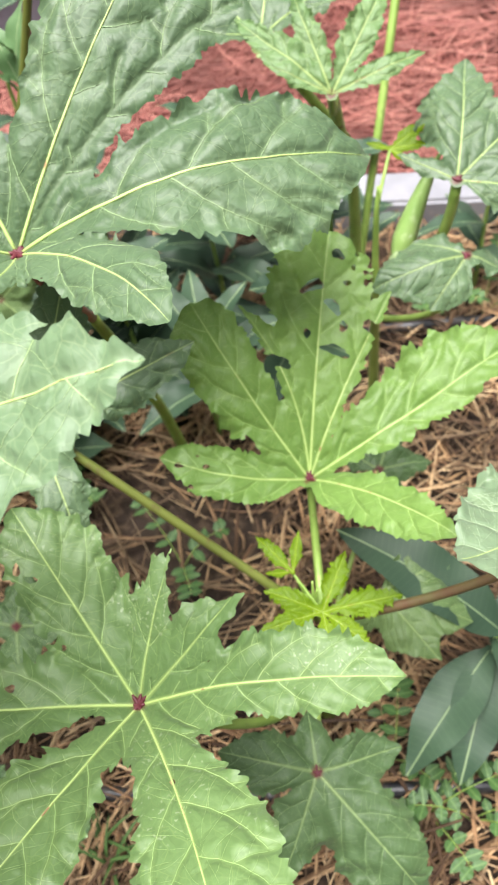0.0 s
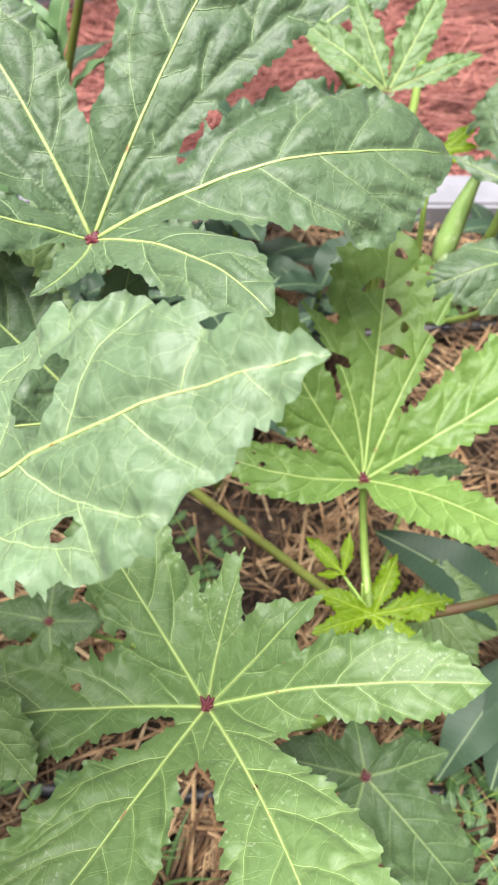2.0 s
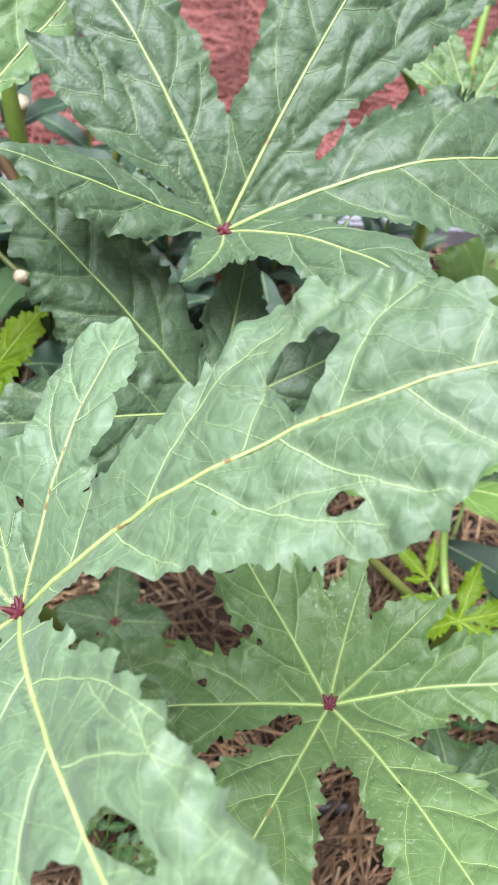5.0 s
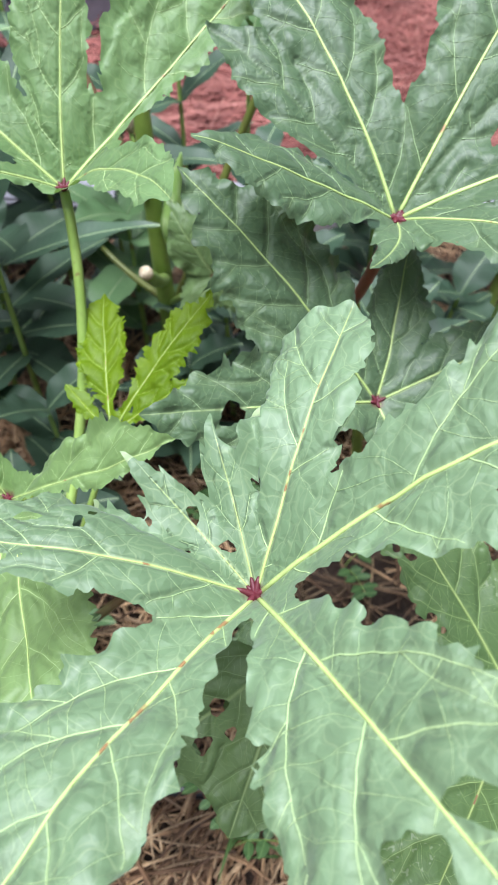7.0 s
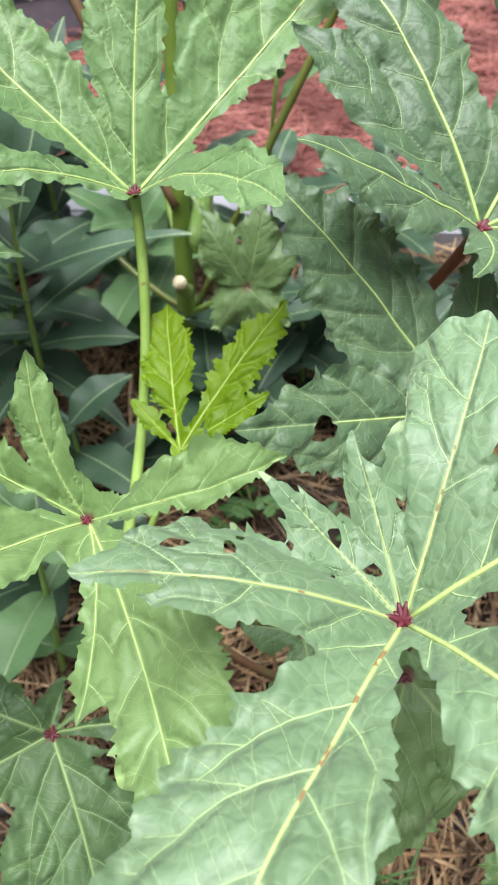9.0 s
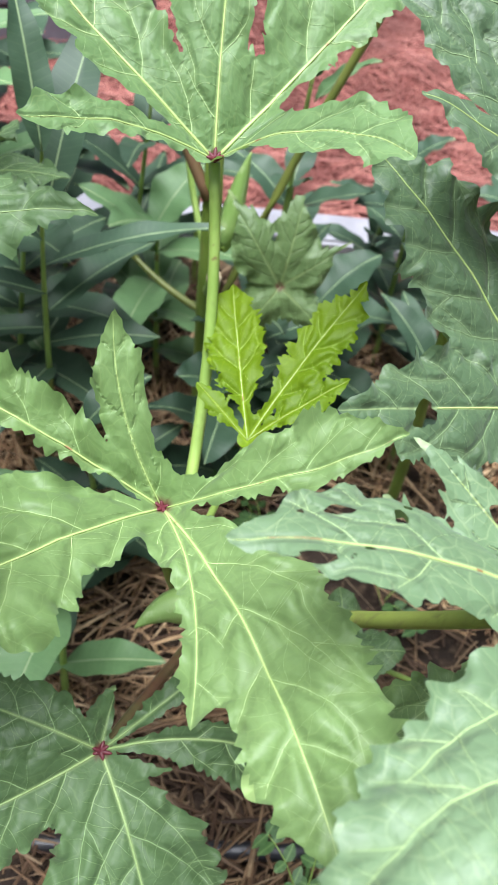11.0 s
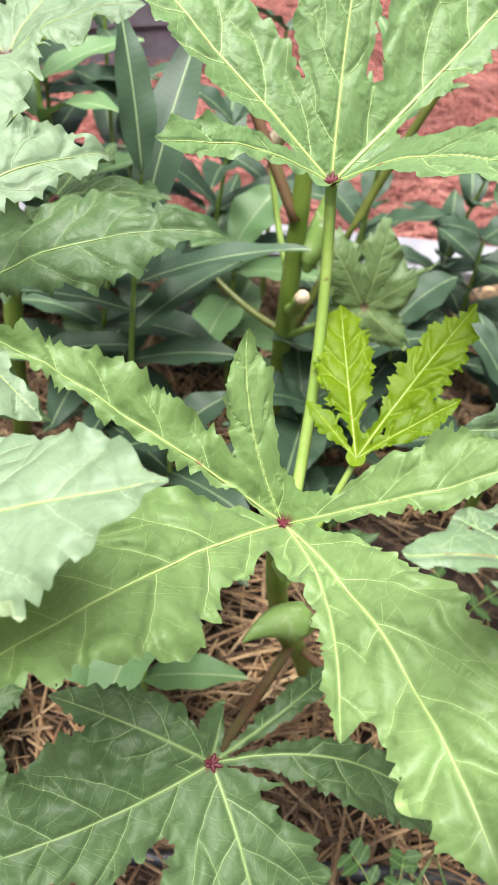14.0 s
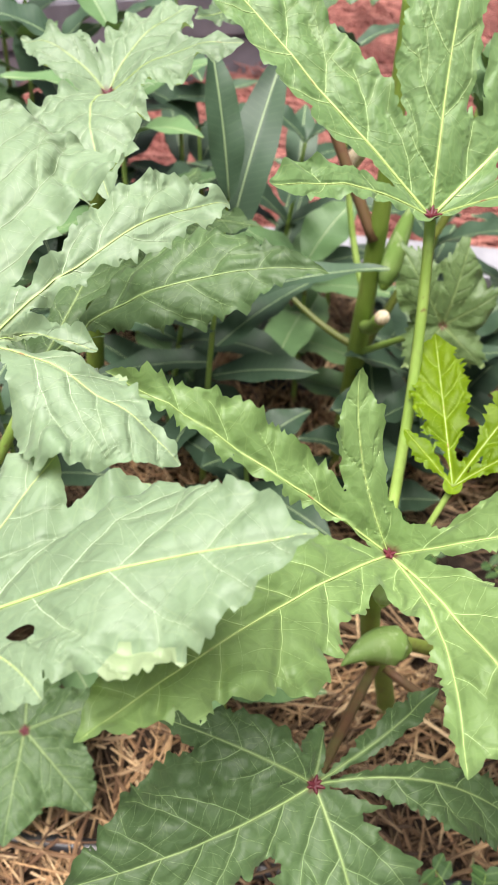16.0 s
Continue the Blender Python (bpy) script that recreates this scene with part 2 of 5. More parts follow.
def straw_material(name, tones, rough=0.65):
    m, t, b = material(name, rough, 0.3)
    geo = t.nodes.new("ShaderNodeNewGeometry")
    ramp = t.nodes.new("ShaderNodeValToRGB")
    ramp.color_ramp.interpolation = "LINEAR"
    els = ramp.color_ramp.elements
    while len(els) < len(tones):
        els.new(0.5)
    for i, c in enumerate(tones):
        els[i].position, els[i].color = i / (len(tones) - 1), (*c, 1)
    t.links.new(geo.outputs["Random Per Island"], ramp.inputs[0])
    n1 = noise_tex(t, 90, 3)
    n2 = noise_tex(t, 6, 3)
    col = mix(t, smooth(t, n1, 0.35, 0.75, 0.0, 0.55), ramp.outputs[0], tuple(c * 0.35 for c in tones[1]))
    col = mix(t, smooth(t, n2, 0.42, 0.62, 0.0, 0.75), col, tuple(c * 0.45 for c in tones[0]))
    t.links.new(col, b.inputs["Base Color"])
    bump(t, b, n1, 0.3, 0.001)
    return m


STRAW = straw_material("straw", [(0.07, 0.042, 0.027), (0.32, 0.185, 0.095), (0.52, 0.325, 0.16), (0.76, 0.56, 0.32), (0.12, 0.062, 0.036), (0.64, 0.42, 0.22), (0.05, 0.032, 0.023)])
NEEDLES = straw_material("red needles", [(0.20, 0.060, 0.045), (0.34, 0.125, 0.10), (0.44, 0.19, 0.145), (0.27, 0.085, 0.07), (0.54, 0.26, 0.20)])


def soil_material():
    m, t, b = material("soil", 0.9, 0.2)
    tc = t.nodes.new("ShaderNodeTexCoord")
    sep = t.nodes.new("ShaderNodeSeparateXYZ")
    t.links.new(tc.outputs["Object"], sep.inputs[0])
    n1, n2 = noise_tex(t, 5, 4), noise_tex(t, 70, 5)
    bed = mix(t, smooth(t, n1, 0.3, 0.7), (0.018, 0.013, 0.010), (0.045, 0.031, 0.022))
    bed = mix(t, smooth(t, n2, 0.45, 0.7, 0.0, 0.6), bed, (0.13, 0.088, 0.052))
    red = mix(t, smooth(t, n2, 0.35, 0.65), (0.07, 0.020, 0.017), (0.17, 0.055, 0.045))
    col = mix(t, smooth(t, sep.outputs[1], 1.19, 1.21), bed, red)
    t.links.new(col, b.inputs["Base Color"])
    bump(t, b, n2, 0.9, 0.01)
    return m


SOIL = soil_material()
m_board, t_, b_ = material("painted board", 0.5, 0.4)
n_ = noise_tex(t_, 12, 5)
n2_ = noise_tex(t_, 120, 3)
c_ = mix(t_, smooth(t_, n_, 0.35, 0.7), (0.20, 0.20, 0.215), (0.27, 0.27, 0.285))
c_ = mix(t_, smooth(t_, n2_, 0.6, 0.75, 0.0, 0.4), c_, (0.35, 0.32, 0.29))
t_.links.new(c_, b_.inputs["Base Color"])
bump(t_, b_, n2_, 0.15, 0.001)
BOARD = m_board
PLANK, t_, b_ = material("weathered plank", 0.7, 0.3)
c_ = mix(t_, smooth(t_, noise_tex(t_, 14, 5), 0.35, 0.7), (0.15, 0.145, 0.165), (0.22, 0.21, 0.235))
t_.links.new(c_, b_.inputs["Base Color"])
bump(t_, b_, noise_tex(t_, 90, 4), 0.3, 0.002)
m_hose, t_, b_ = material("drip hose", 0.4, 0.5)
c_ = mix(t_, smooth(t_, noise_tex(t_, 60, 4), 0.45, 0.7), (0.012, 0.013, 0.016), (0.05, 0.045, 0.04))
t_.links.new(c_, b_.inputs["Base Color"])
HOSE = m_hose
m_cut, t_, b_ = material("cut stalk", 0.7, 0.3)
c_ = mix(t_, smooth(t_, noise_tex(t_, 300, 3), 0.4, 0.65), (0.46, 0.37, 0.23), (0.62, 0.54, 0.38))
t_.links.new(c_, b_.inputs["Base Color"])
CUT = m_cut


# Mesh helpers
def part(name, mesh, mat, parent, label=""):
    """Links a mesh as one object under a thing or a part."""
    ob = new(name, mesh)
    mesh.materials.clear()
    mesh.materials.append(mat)
    ob.parent = parent
    if label:
        ob["label"] = label
    return ob


def thing(name, label, category, at=(0, 0, 0), group=""):
    ob = new(name)
    ob.location = at
    ob.empty_display_size = 0.02
    return tagged(ob, label, category, group)


def mesh_of(name, verts, faces, smooth_faces=True):
    me = bpy.data.meshes.new(name)
    me.from_pydata([tuple(map(float, v)) for v in verts], [], faces)
    if smooth_faces:
        me.polygons.foreach_set("use_smooth", [True] * len(me.polygons))
    me.update()
    return me


def tube_data(path, radii, sides=8, offset=0, ridges=0.0):
    """Rings along a path; returns vertices and faces, closed at both ends."""
    path = [Vector(p) for p in path]
    verts, faces = [], []
    up = Vector((0.31, 0.17, 0.93)).normalized()
    for i, p in enumerate(path):
        d = (path[min(i + 1, len(path) - 1)] - path[max(i - 1, 0)]).normalized()
        a = d.cross(up)
        if a.length < 0.05:
            a = d.cross(Vector((1, 0, 0)))
        a.normalize()
        c = d.cross(a)
        for k in range(sides):
            w = 2 * math.pi * k / sides
            r = radii[i] * (1 + ridges * (1 if k % 2 else -1))
            verts.append(p + (a * math.cos(w) + c * math.sin(w)) * r)
    n = len(path)
    for i in range(n - 1):
        for k in range(sides):
            q = (k + 1) % sides
            faces.append((offset + i * sides + k, offset + i * sides + q, offset + (i + 1) * sides + q, offset + (i + 1) * sides + k))
    faces.append(tuple(offset + k for k in reversed(range(sides))))
    faces.append(tuple(offset + (n - 1) * sides + k for k in range(sides)))
    return verts, faces


def bezier(a, b, c, d, n):
    a, b, c, d = (Vector(v) for v in (a, b, c, d))
    out = []
    for i in range(n + 1):
        t = i / n
        out.append(a * (1 - t) ** 3 + b * 3 * t * (1 - t) ** 2 + c * 3 * t * t * (1 - t) + d * t**3)
    return out


def tube_part(name, path, r0, r1, mat, parent, label="", sides=9, bulge=0.0):
    base = Vector(parent.location)
    n = len(path) - 1
    radii = [r0 + (r1 - r0) * i / n + bulge * (r0 if i > n - 2 else 0) for i in range(n + 1)]
    v, f = tube_data([Vector(p) - base for p in path], radii, sides)
    return part(name, mesh_of(name, v, f), mat, parent, label)


def saw(x):
    f = x - np.floor(x)
    return np.where(f < 0.78, f / 0.78, (1 - f) / 0.22)


class LeafShape:
    """A palmate leaf: lobes given by the vectors from the leaf's heart to their tips, each with a width share and an arch."""

    def __init__(self, lobes, seed=1, fold=0.10, wave=0.010, tooth=1.0, normal=None, peak=0.48, neck=1.15, web=0.30, droop=0.25, quilt=0.011):
        self.neck, self.droop, self.quilt = neck, droop, quilt
        self.rng = np.random.RandomState(seed)
        tips = np.array([l[0] for l in lobes], float)
        if normal is None:
            ring = tips[np.argsort(np.arctan2(tips[:, 1], tips[:, 0]))]
            normal = np.cross(ring, np.roll(ring, -1, 0)).sum(0)
        n = np.array(normal, float)
        n /= np.linalg.norm(n)
        x = np.array([1.0, 0.02, 0.0])
        x -= (x @ n) * n
        x /= np.linalg.norm(x)
        y = np.cross(n, x)
        self.axes = np.stack([x, y, n])
        loc = tips @ self.axes.T
        self.angle = np.arctan2(loc[:, 1], loc[:, 0])
        self.length = np.hypot(loc[:, 0], loc[:, 1])
        self.lift = loc[:, 2]
        both = np.array([l[1] if isinstance(l[1], tuple) else (l[1], l[1]) for l in lobes])
        self.halves = both * self.length[:, None]
        self.width = self.halves.mean(1)
        self.arch = np.array([l[2] if len(l) > 2 else 0.06 for l in lobes]) * self.length
        self.bank = np.array([l[3] if len(l) > 3 else 0.0 for l in lobes])
        self.blunt = np.array([l[4] if len(l) > 4 else 1.75 for l in lobes])
        self.sway = np.array([l[5] if len(l) > 5 else 0.0 for l in lobes]) * self.length
        self.fold, self.wave, self.tooth = fold, wave, tooth
        self.peak = np.array([l[6] if len(l) > 6 else peak for l in lobes])
        k = len(lobes)
        self.phase = self.rng.rand(k, 2, 2)
        self.rand = self.rng.rand(k)
        self.big = 0.15 + 0.03 * self.rng.rand(k)
        self.off = self.rng.rand(6) * 10
        # how far the blade is grown together between neighbouring lobes
        order = np.argsort(self.angle)
        self.joins = []
        for a, b in zip(order, np.roll(order, -1)):
            gap = (self.angle[b] - self.angle[a]) % (2 * np.pi)
            share = web
            if isinstance(web, dict):
                share = web.get((a, b), web.get((b, a), 0.30))
            if gap < 2.3:
                self.joins.append((self.angle[a] + gap / 2, gap / 2, share * min(self.length[a], self.length[b])))
        self.uneven = self.rng.rand(k, 2, 64)
        self.waves = [self.ripples(*span) for span in ((0.055, 0.13), (0.026, 0.05), (0.013, 0.026), (0.03, 0.08))]
        self.twigs, self.tree, self.paths, self.taken = [], None, [], set()
        self.grow_veins()

    def ripples(self, shortest, longest):
        """A random field of crossing waves between two wavelengths."""
        k = 2 * np.pi / self.rng.uniform(shortest, longest, 9)
        a = self.rng.uniform(0, 2 * np.pi, 9)
        return k * np.cos(a), k * np.sin(a), self.rng.uniform(0, 6.3, 9)

    def field(self, which, x, y):
        kx, ky, o = self.waves[which]
        return np.sin(x[..., None] * kx + y[..., None] * ky + o).sum(-1) / 3.0

    def bow(self, i, s):
        if not self.sway[i]:
            return 0.0
        u = np.clip(s / self.length[i], 0, 1)
        return self.sway[i] * 4 * u * (1 - u)

    def local(self, i, x, y):
        c, s = math.cos(self.angle[i]), math.sin(self.angle[i])
        along = x * c + y * s
        return along, -x * s + y * c - self.bow(i, along)

    def at(self, i, s, v):
        """The blade's plane at s along and v across lobe i."""
        c, n = math.cos(self.angle[i]), math.sin(self.angle[i])
        v = v + self.bow(i, s)
        return s * c - v * n, s * n + v * c

    def turned(self, x, y):
        both = [self.local(i, x, y) for i in range(len(self.length))]
        return np.stack([np.arctan2(v, s) for s, v in both], -1)

    def nearest(self, x, y):
        return np.abs(self.turned(x, y))

    def grow_veins(self):
        """Side veins that leave each midrib forwards and fork towards the teeth: polylines in the blade's plane, with their thickness."""
        rng = self.rng
        self.reach = self.length.max() * 1.08
        g = np.linspace(-self.reach, self.reach, 241)
        X, Y = np.meshgrid(g, g)
        self.lobe_map = np.where(self.inside(X, Y) < 0.0012, -1, self.nearest(X, Y).argmin(-1)).tolist()
        for i, L in enumerate(self.length):
            step = max(0.0022, L / 75)
            small = min(1.0, L / (0.75 * self.length.max()))
            for side in (-1, 1):
                u = 0.06 + 0.05 * (side > 0) + 0.03 * rng.rand()
                while u < 0.9:
                    self.march(i, u * L, 0.0, side, radians(rng.uniform(46, 58)), radians(30), step, (1.0 - 0.45 * u) * small**0.6, 1, L)
                    u += rng.uniform(0.135, 0.20) / max(0.5, small)
        tree = kdtree.KDTree(sum(len(t[0]) for t in self.twigs) + 60 * len(self.length))
        count = 0
        for pts, _ in self.twigs:
            for q in pts:
                tree.insert((q[0], q[1], 0.0), count)
                count += 1
        for i, L in enumerate(self.length):
            for s in np.linspace(0, L * 0.98, 60):
                x, y = self.at(i, s, 0.0)
                tree.insert((x, y, 0.0), count)
                count += 1
        tree.balance()
        self.tree = tree
        self.grow_rungs()

    def march(self, i, s, v, side, lean, curl, step, thick, forks, L):
        rng = self.rng
        lane, spot = [], []
        wide = max(self.width[i] * 1.25, 0.01)
        gone, fork = 0.0, rng.uniform(0.40, 0.60) * wide
        while gone < 1.3 * wide:
            lane.append(self.at(i, s, v))
            a = lean - curl * min(1.0, gone / wide) + 0.10 * math.sin(gone * 420 + s * 90)
            spot.append((s, v, a))
            s, v, gone = s + step * math.cos(a), v + side * step * math.sin(a), gone + step
            x, y = self.at(i, s, v)
            if self.lobe_map[min(240, max(0, int(round((y / self.reach + 1) * 120))))][min(240, max(0, int(round((x / self.reach + 1) * 120))))] != i:
                break
            if forks and gone > fork:
                turn = radians(rng.uniform(30, 50)) * (1 if rng.rand() < 0.75 else -1)
                self.march(i, s, v, side, a + turn, radians(10) if turn > 0 else -radians(35), step, thick * 0.5, forks - 1, L)
                fork = gone + rng.uniform(0.30, 0.50) * wide
        if len(lane) > 2:
            self.twigs.append((lane, thick))
            if forks:
                self.paths.append((i, spot, side, thick))

    def cell(self, x, y):
        return int(x / 0.0016), int(y / 0.0016)

    def grow_rungs(self):
        """Thin cross veins from each side vein to the next one."""
        for lane, _ in self.twigs:
            self.taken.update(self.cell(*q) for q in lane)
        for i, L in enumerate(self.length):
            for k in range(240):
                self.taken.add(self.cell(*self.at(i, L * k / 240, 0.0)))
        rng = self.rng
        step, gap = 0.0014, max(0.006, 0.055 * self.length.max())
        for i, spot, side, thick in list(self.paths):
            since = gap * rng.uniform(0.2, 0.8)
            for (s0, v0, a0), (s1, v1, _) in zip(spot, spot[1:]):
                since += math.hypot(s1 - s0, v1 - v0)
                if since < gap:
                    continue
                since = gap * rng.uniform(-0.2, 0.35)
                for way in (-1, 1):
                    s, v, a = s0, v0, a0 + way * radians(rng.uniform(68, 95))
                    lane, met = [self.at(i, s, v)], False
                    for k in range(int(0.17 * self.length[i] / step)):
                        s, v, a = s + step * math.cos(a), v + side * step * math.sin(a), a + rng.normal(0, 0.11)
                        x, y = self.at(i, s, v)
                        if self.lobe_map[min(240, max(0, int(round((y / self.reach + 1) * 120))))][min(240, max(0, int(round((x / self.reach + 1) * 120))))] != i:
                            break
                        lane.append((x, y))
                        if k > 3 and self.cell(x, y) in self.taken:
                            met = True
                            break
                    if len(lane) > 3:
                        self.taken.update(self.cell(*q) for q in lane)
                        self.twigs.append((lane[::2] + ([lane[-1]] if met else []), 0.30 * thick))

    def vein_gap(self, x, y):
        """Distance from the nearest vein."""
        out = np.empty(x.size)
        for n, (a, b) in enumerate(zip(x.ravel(), y.ravel())):
            out[n] = self.tree.find((a, b, 0.0))[2]
        return out.reshape(x.shape)

    def inside(self, x, y, holes=()):
        best = np.full(x.shape, -1.0)
        for i, L in enumerate(self.length):
            s, v = self.local(i, x, y)
            u = np.clip(s / L, -0.2, 1.2)
            um = self.peak[i]
            rise = np.sin(np.pi / 2 * np.clip(u / um, 0, 1)) ** self.neck
            fall = 1 - np.clip((u - um) / (1 - um), 0, 1) ** self.blunt[i]
            side = (v > 0).astype(int)
            h = self.halves[i][side] * np.where(u < um, np.maximum(rise, 0.10), fall)
            p = self.phase[i]
            ramp = np.clip(u / 0.3, 0, 1) * np.clip((1.0 - u) / 0.12, 0, 1)
            wander = 0.34 * np.sin(u * 15 + 6 * p[side, 1] + i) + 0.20 * np.sin(u * 37 + 9 * p[side, 0])
            cb = (u + 0.25 * np.abs(v) / L) / self.big[i] + p[side, 0] + wander
            cs = u / (self.big[i] * 0.23) + p[side, 1] + 2 * wander
            size_b = 0.25 + 1.3 * self.uneven[i][side, np.clip(np.floor(cb), 0, 20).astype(int) % 64]
            size_s = 0.35 + 1.3 * self.uneven[i][side, (np.clip(np.floor(cs), 0, 60).astype(int) + 9) % 64]
            big, small = (saw(cb) - 0.5) * size_b, (saw(cs) - 0.4) * size_s
            h = h + ramp * self.tooth * (0.044 * L * big * np.clip(self.width[i] / (0.22 * L), 0.5, 1.2) + 0.022 * L * small)
            g = np.where((u > -0.02) & (u < 1), h - np.abs(v), -1.0)
            g = np.where(u >= 1, -np.hypot(s - L, v), g)
            best = np.maximum(best, g)
        best = np.maximum(best, min(0.012, 0.05 * self.length.max()) - np.hypot(x, y))
        r, th = np.hypot(x, y), np.arctan2(y, x)
        for mid, half, reach in self.joins:
            f = np.abs((th - mid + np.pi) % (2 * np.pi) - np.pi) / half
            rag = 1 + 0.05 * np.sin(th * 37 + self.off[0]) + 0.04 * np.sin(th * 83 + self.off[1])
            best = np.maximum(best, np.where(f < 1, reach * (1 + 0.75 * f**1.5) * rag - r, -1.0))
        for hx, hy, rx, ry, ra in holes:
            c, s = math.cos(ra), math.sin(ra)
            dx, dy = x - hx, y - hy
            a, bb = (dx * c + dy * s) / rx, (-dx * s + dy * c) / ry
            r = np.hypot(a, bb) + 0.16 * np.sin(3 * np.arctan2(bb, a) + hx * 900) + 0.09 * np.sin(7 * np.arctan2(bb, a) + hy * 700)
            best = np.minimum(best, (r - 1) * min(rx, ry))
        return best

    def height(self, x, y):
        r = np.hypot(x, y)
        d = self.nearest(x, y)
        w = np.exp(-((d / 0.42) ** 2)) + 1e-9
        w /= w.sum(-1, keepdims=True)
        u = np.clip(r[..., None] / self.length, 0, 1.15)
        z = (w * (self.lift * u + self.arch * 4 * u * (1 - u))).sum(-1)
        i = d.argmin(-1)
        dm = d.min(-1)
        v = r * np.sin(np.minimum(dm, np.pi / 2))
        L = self.length[i]
        z = z + (w * self.bank * np.sin(np.clip(self.turned(x, y), -1.2, 1.2)) * np.clip(u / 0.5, 0, 1)).sum(-1) * r
        z = z + self.fold * np.sqrt(v * v + 1e-5) * np.clip(r / 0.03, 0, 1) - 2.2 * self.fold * v * v / (L * 0.5)
        z = z - self.droop * np.clip(r / (0.3 * L), 0, 1) * v * v / L
        un = np.clip(r / L, 0, 1)
        z = z + self.wave * (0.42 * un * self.field(0, x, y) + 0.16 * np.clip(un / 0.3, 0, 1) * self.field(1, x, y))
        edge = np.clip(v / (0.17 * L), 0, 1.3) ** 2 * np.clip(un / 0.25, 0, 1)
        z = z + self.wave * edge * (0.30 * self.field(1, y, x) + 0.17 * self.field(2, x, y))
        margin = np.exp(-np.clip(self.inside(x, y), 0, 1) / (0.035 * L)) * np.clip(un / 0.25, 0, 1)
        z = z + self.wave * margin * 0.42 * self.field(2, x, y)
        gap = np.clip((self.vein_gap(x, y) - 0.0013 * np.minimum(1, L / 0.2)) / (0.045 * L), 0, 1)
        z = z + self.quilt * L * gap * (2 - gap) * (0.8 + 0.4 * self.field(3, x, y)) * np.clip(r / (0.1 * L), 0, 1)
        return z

    def place(self, x, y, lift=0.0):
        z = self.height(x, y) + lift
        return x[..., None] * self.axes[0] + y[..., None] * self.axes[1] + z[..., None] * self.axes[2]

    def mesh(self, name, holes=(), cells=95, ribless=()):
        reach = self.length.max() * 1.08
        n = cells
        g = np.linspace(-reach, reach, n + 1)
        step = g[1] - g[0]
        jig = self.rng.rand(2, n + 1, n + 1) - 0.5
        X, Y = np.meshgrid(g, g)
        X, Y = X + jig[0] * step * 0.25, Y + jig[1] * step * 0.25
        val = self.inside(X, Y, holes)
        keep, pts, faces = {}, [], []
        inn = val > 0

        def corner(j, i):
            key = (j, i)
            if key not in keep:
                keep[key] = len(pts)
                pts.append((X[j, i], Y[j, i]))
            return keep[key]

        def cross(a, b):
            key = (a, b) if a < b else (b, a)
            if key not in keep:
                a, b = key
                t = val[a] / (val[a] - val[b])
                t = min(max(t, 0.02), 0.98)
                keep[key] = len(pts)
                pts.append((X[a] + (X[b] - X[a]) * t, Y[a] + (Y[b] - Y[a]) * t))
            return keep[key]

        count = inn[:-1, :-1].astype(int) + inn[1:, :-1] + inn[:-1, 1:] + inn[1:, 1:]
        for j, i in zip(*np.nonzero(count)):
            ring = [(j, i), (j, i + 1), (j + 1, i + 1), (j + 1, i)]
            if count[j, i] == 4:
                faces.append(tuple(corner(*c) for c in ring))
                continue
            poly = []
            for k in range(4):
                a, b = ring[k], ring[(k + 1) % 4]
                if inn[a]:
                    poly.append(corner(*a))
                if inn[a] != inn[b]:
                    poly.append(cross(a, b))
            if len(poly) > 2:
                faces.append(tuple(poly))
        # keep only what hangs together with the heart
        root = list(range(len(pts)))

        def find(a):
            while root[a] != a:
                root[a] = root[root[a]]
                a = root[a]
            return a

        for f in faces:
            for k in f[1:]:
                root[find(k)] = find(f[0])
        tally = {}
        for f in faces:
            tally[find(f[0])] = tally.get(find(f[0]), 0) + 1
        main = max(tally, key=tally.get)
        faces = [f for f in faces if find(f[0]) == main]
        used = sorted({k for f in faces for k in f})
        at = {k: n for n, k in enumerate(used)}
        faces = [tuple(at[k] for k in f) for f in faces]
        P = np.array(pts)[used]
        W = self.place(P[:, 0], P[:, 1])
        me = mesh_of(name, W, faces)
        # coordinates along and across the nearest lobe, face by face
        cen = np.array([P[list(f)].mean(0) for f in faces])
        near = self.nearest(cen[:, 0], cen[:, 1]).argmin(-1)
        la, lb = [], []
        for f, i in zip(faces, near):
            for px, py in P[list(f)]:
                along, across = self.local(i, px, py)
                la += [along, across + (0.5 if i in ribless else 0.0)]
                lb += [self.length[i], self.rand[i]]
        me.uv_layers.new(name="along").data.foreach_set("uv", la)
        me.uv_layers.new(name="lobe").data.foreach_set("uv", lb)
        me.attributes.new("vein_gap", "FLOAT", "POINT").data.foreach_set("value", self.vein_gap(P[:, 0], P[:, 1]))
        return me


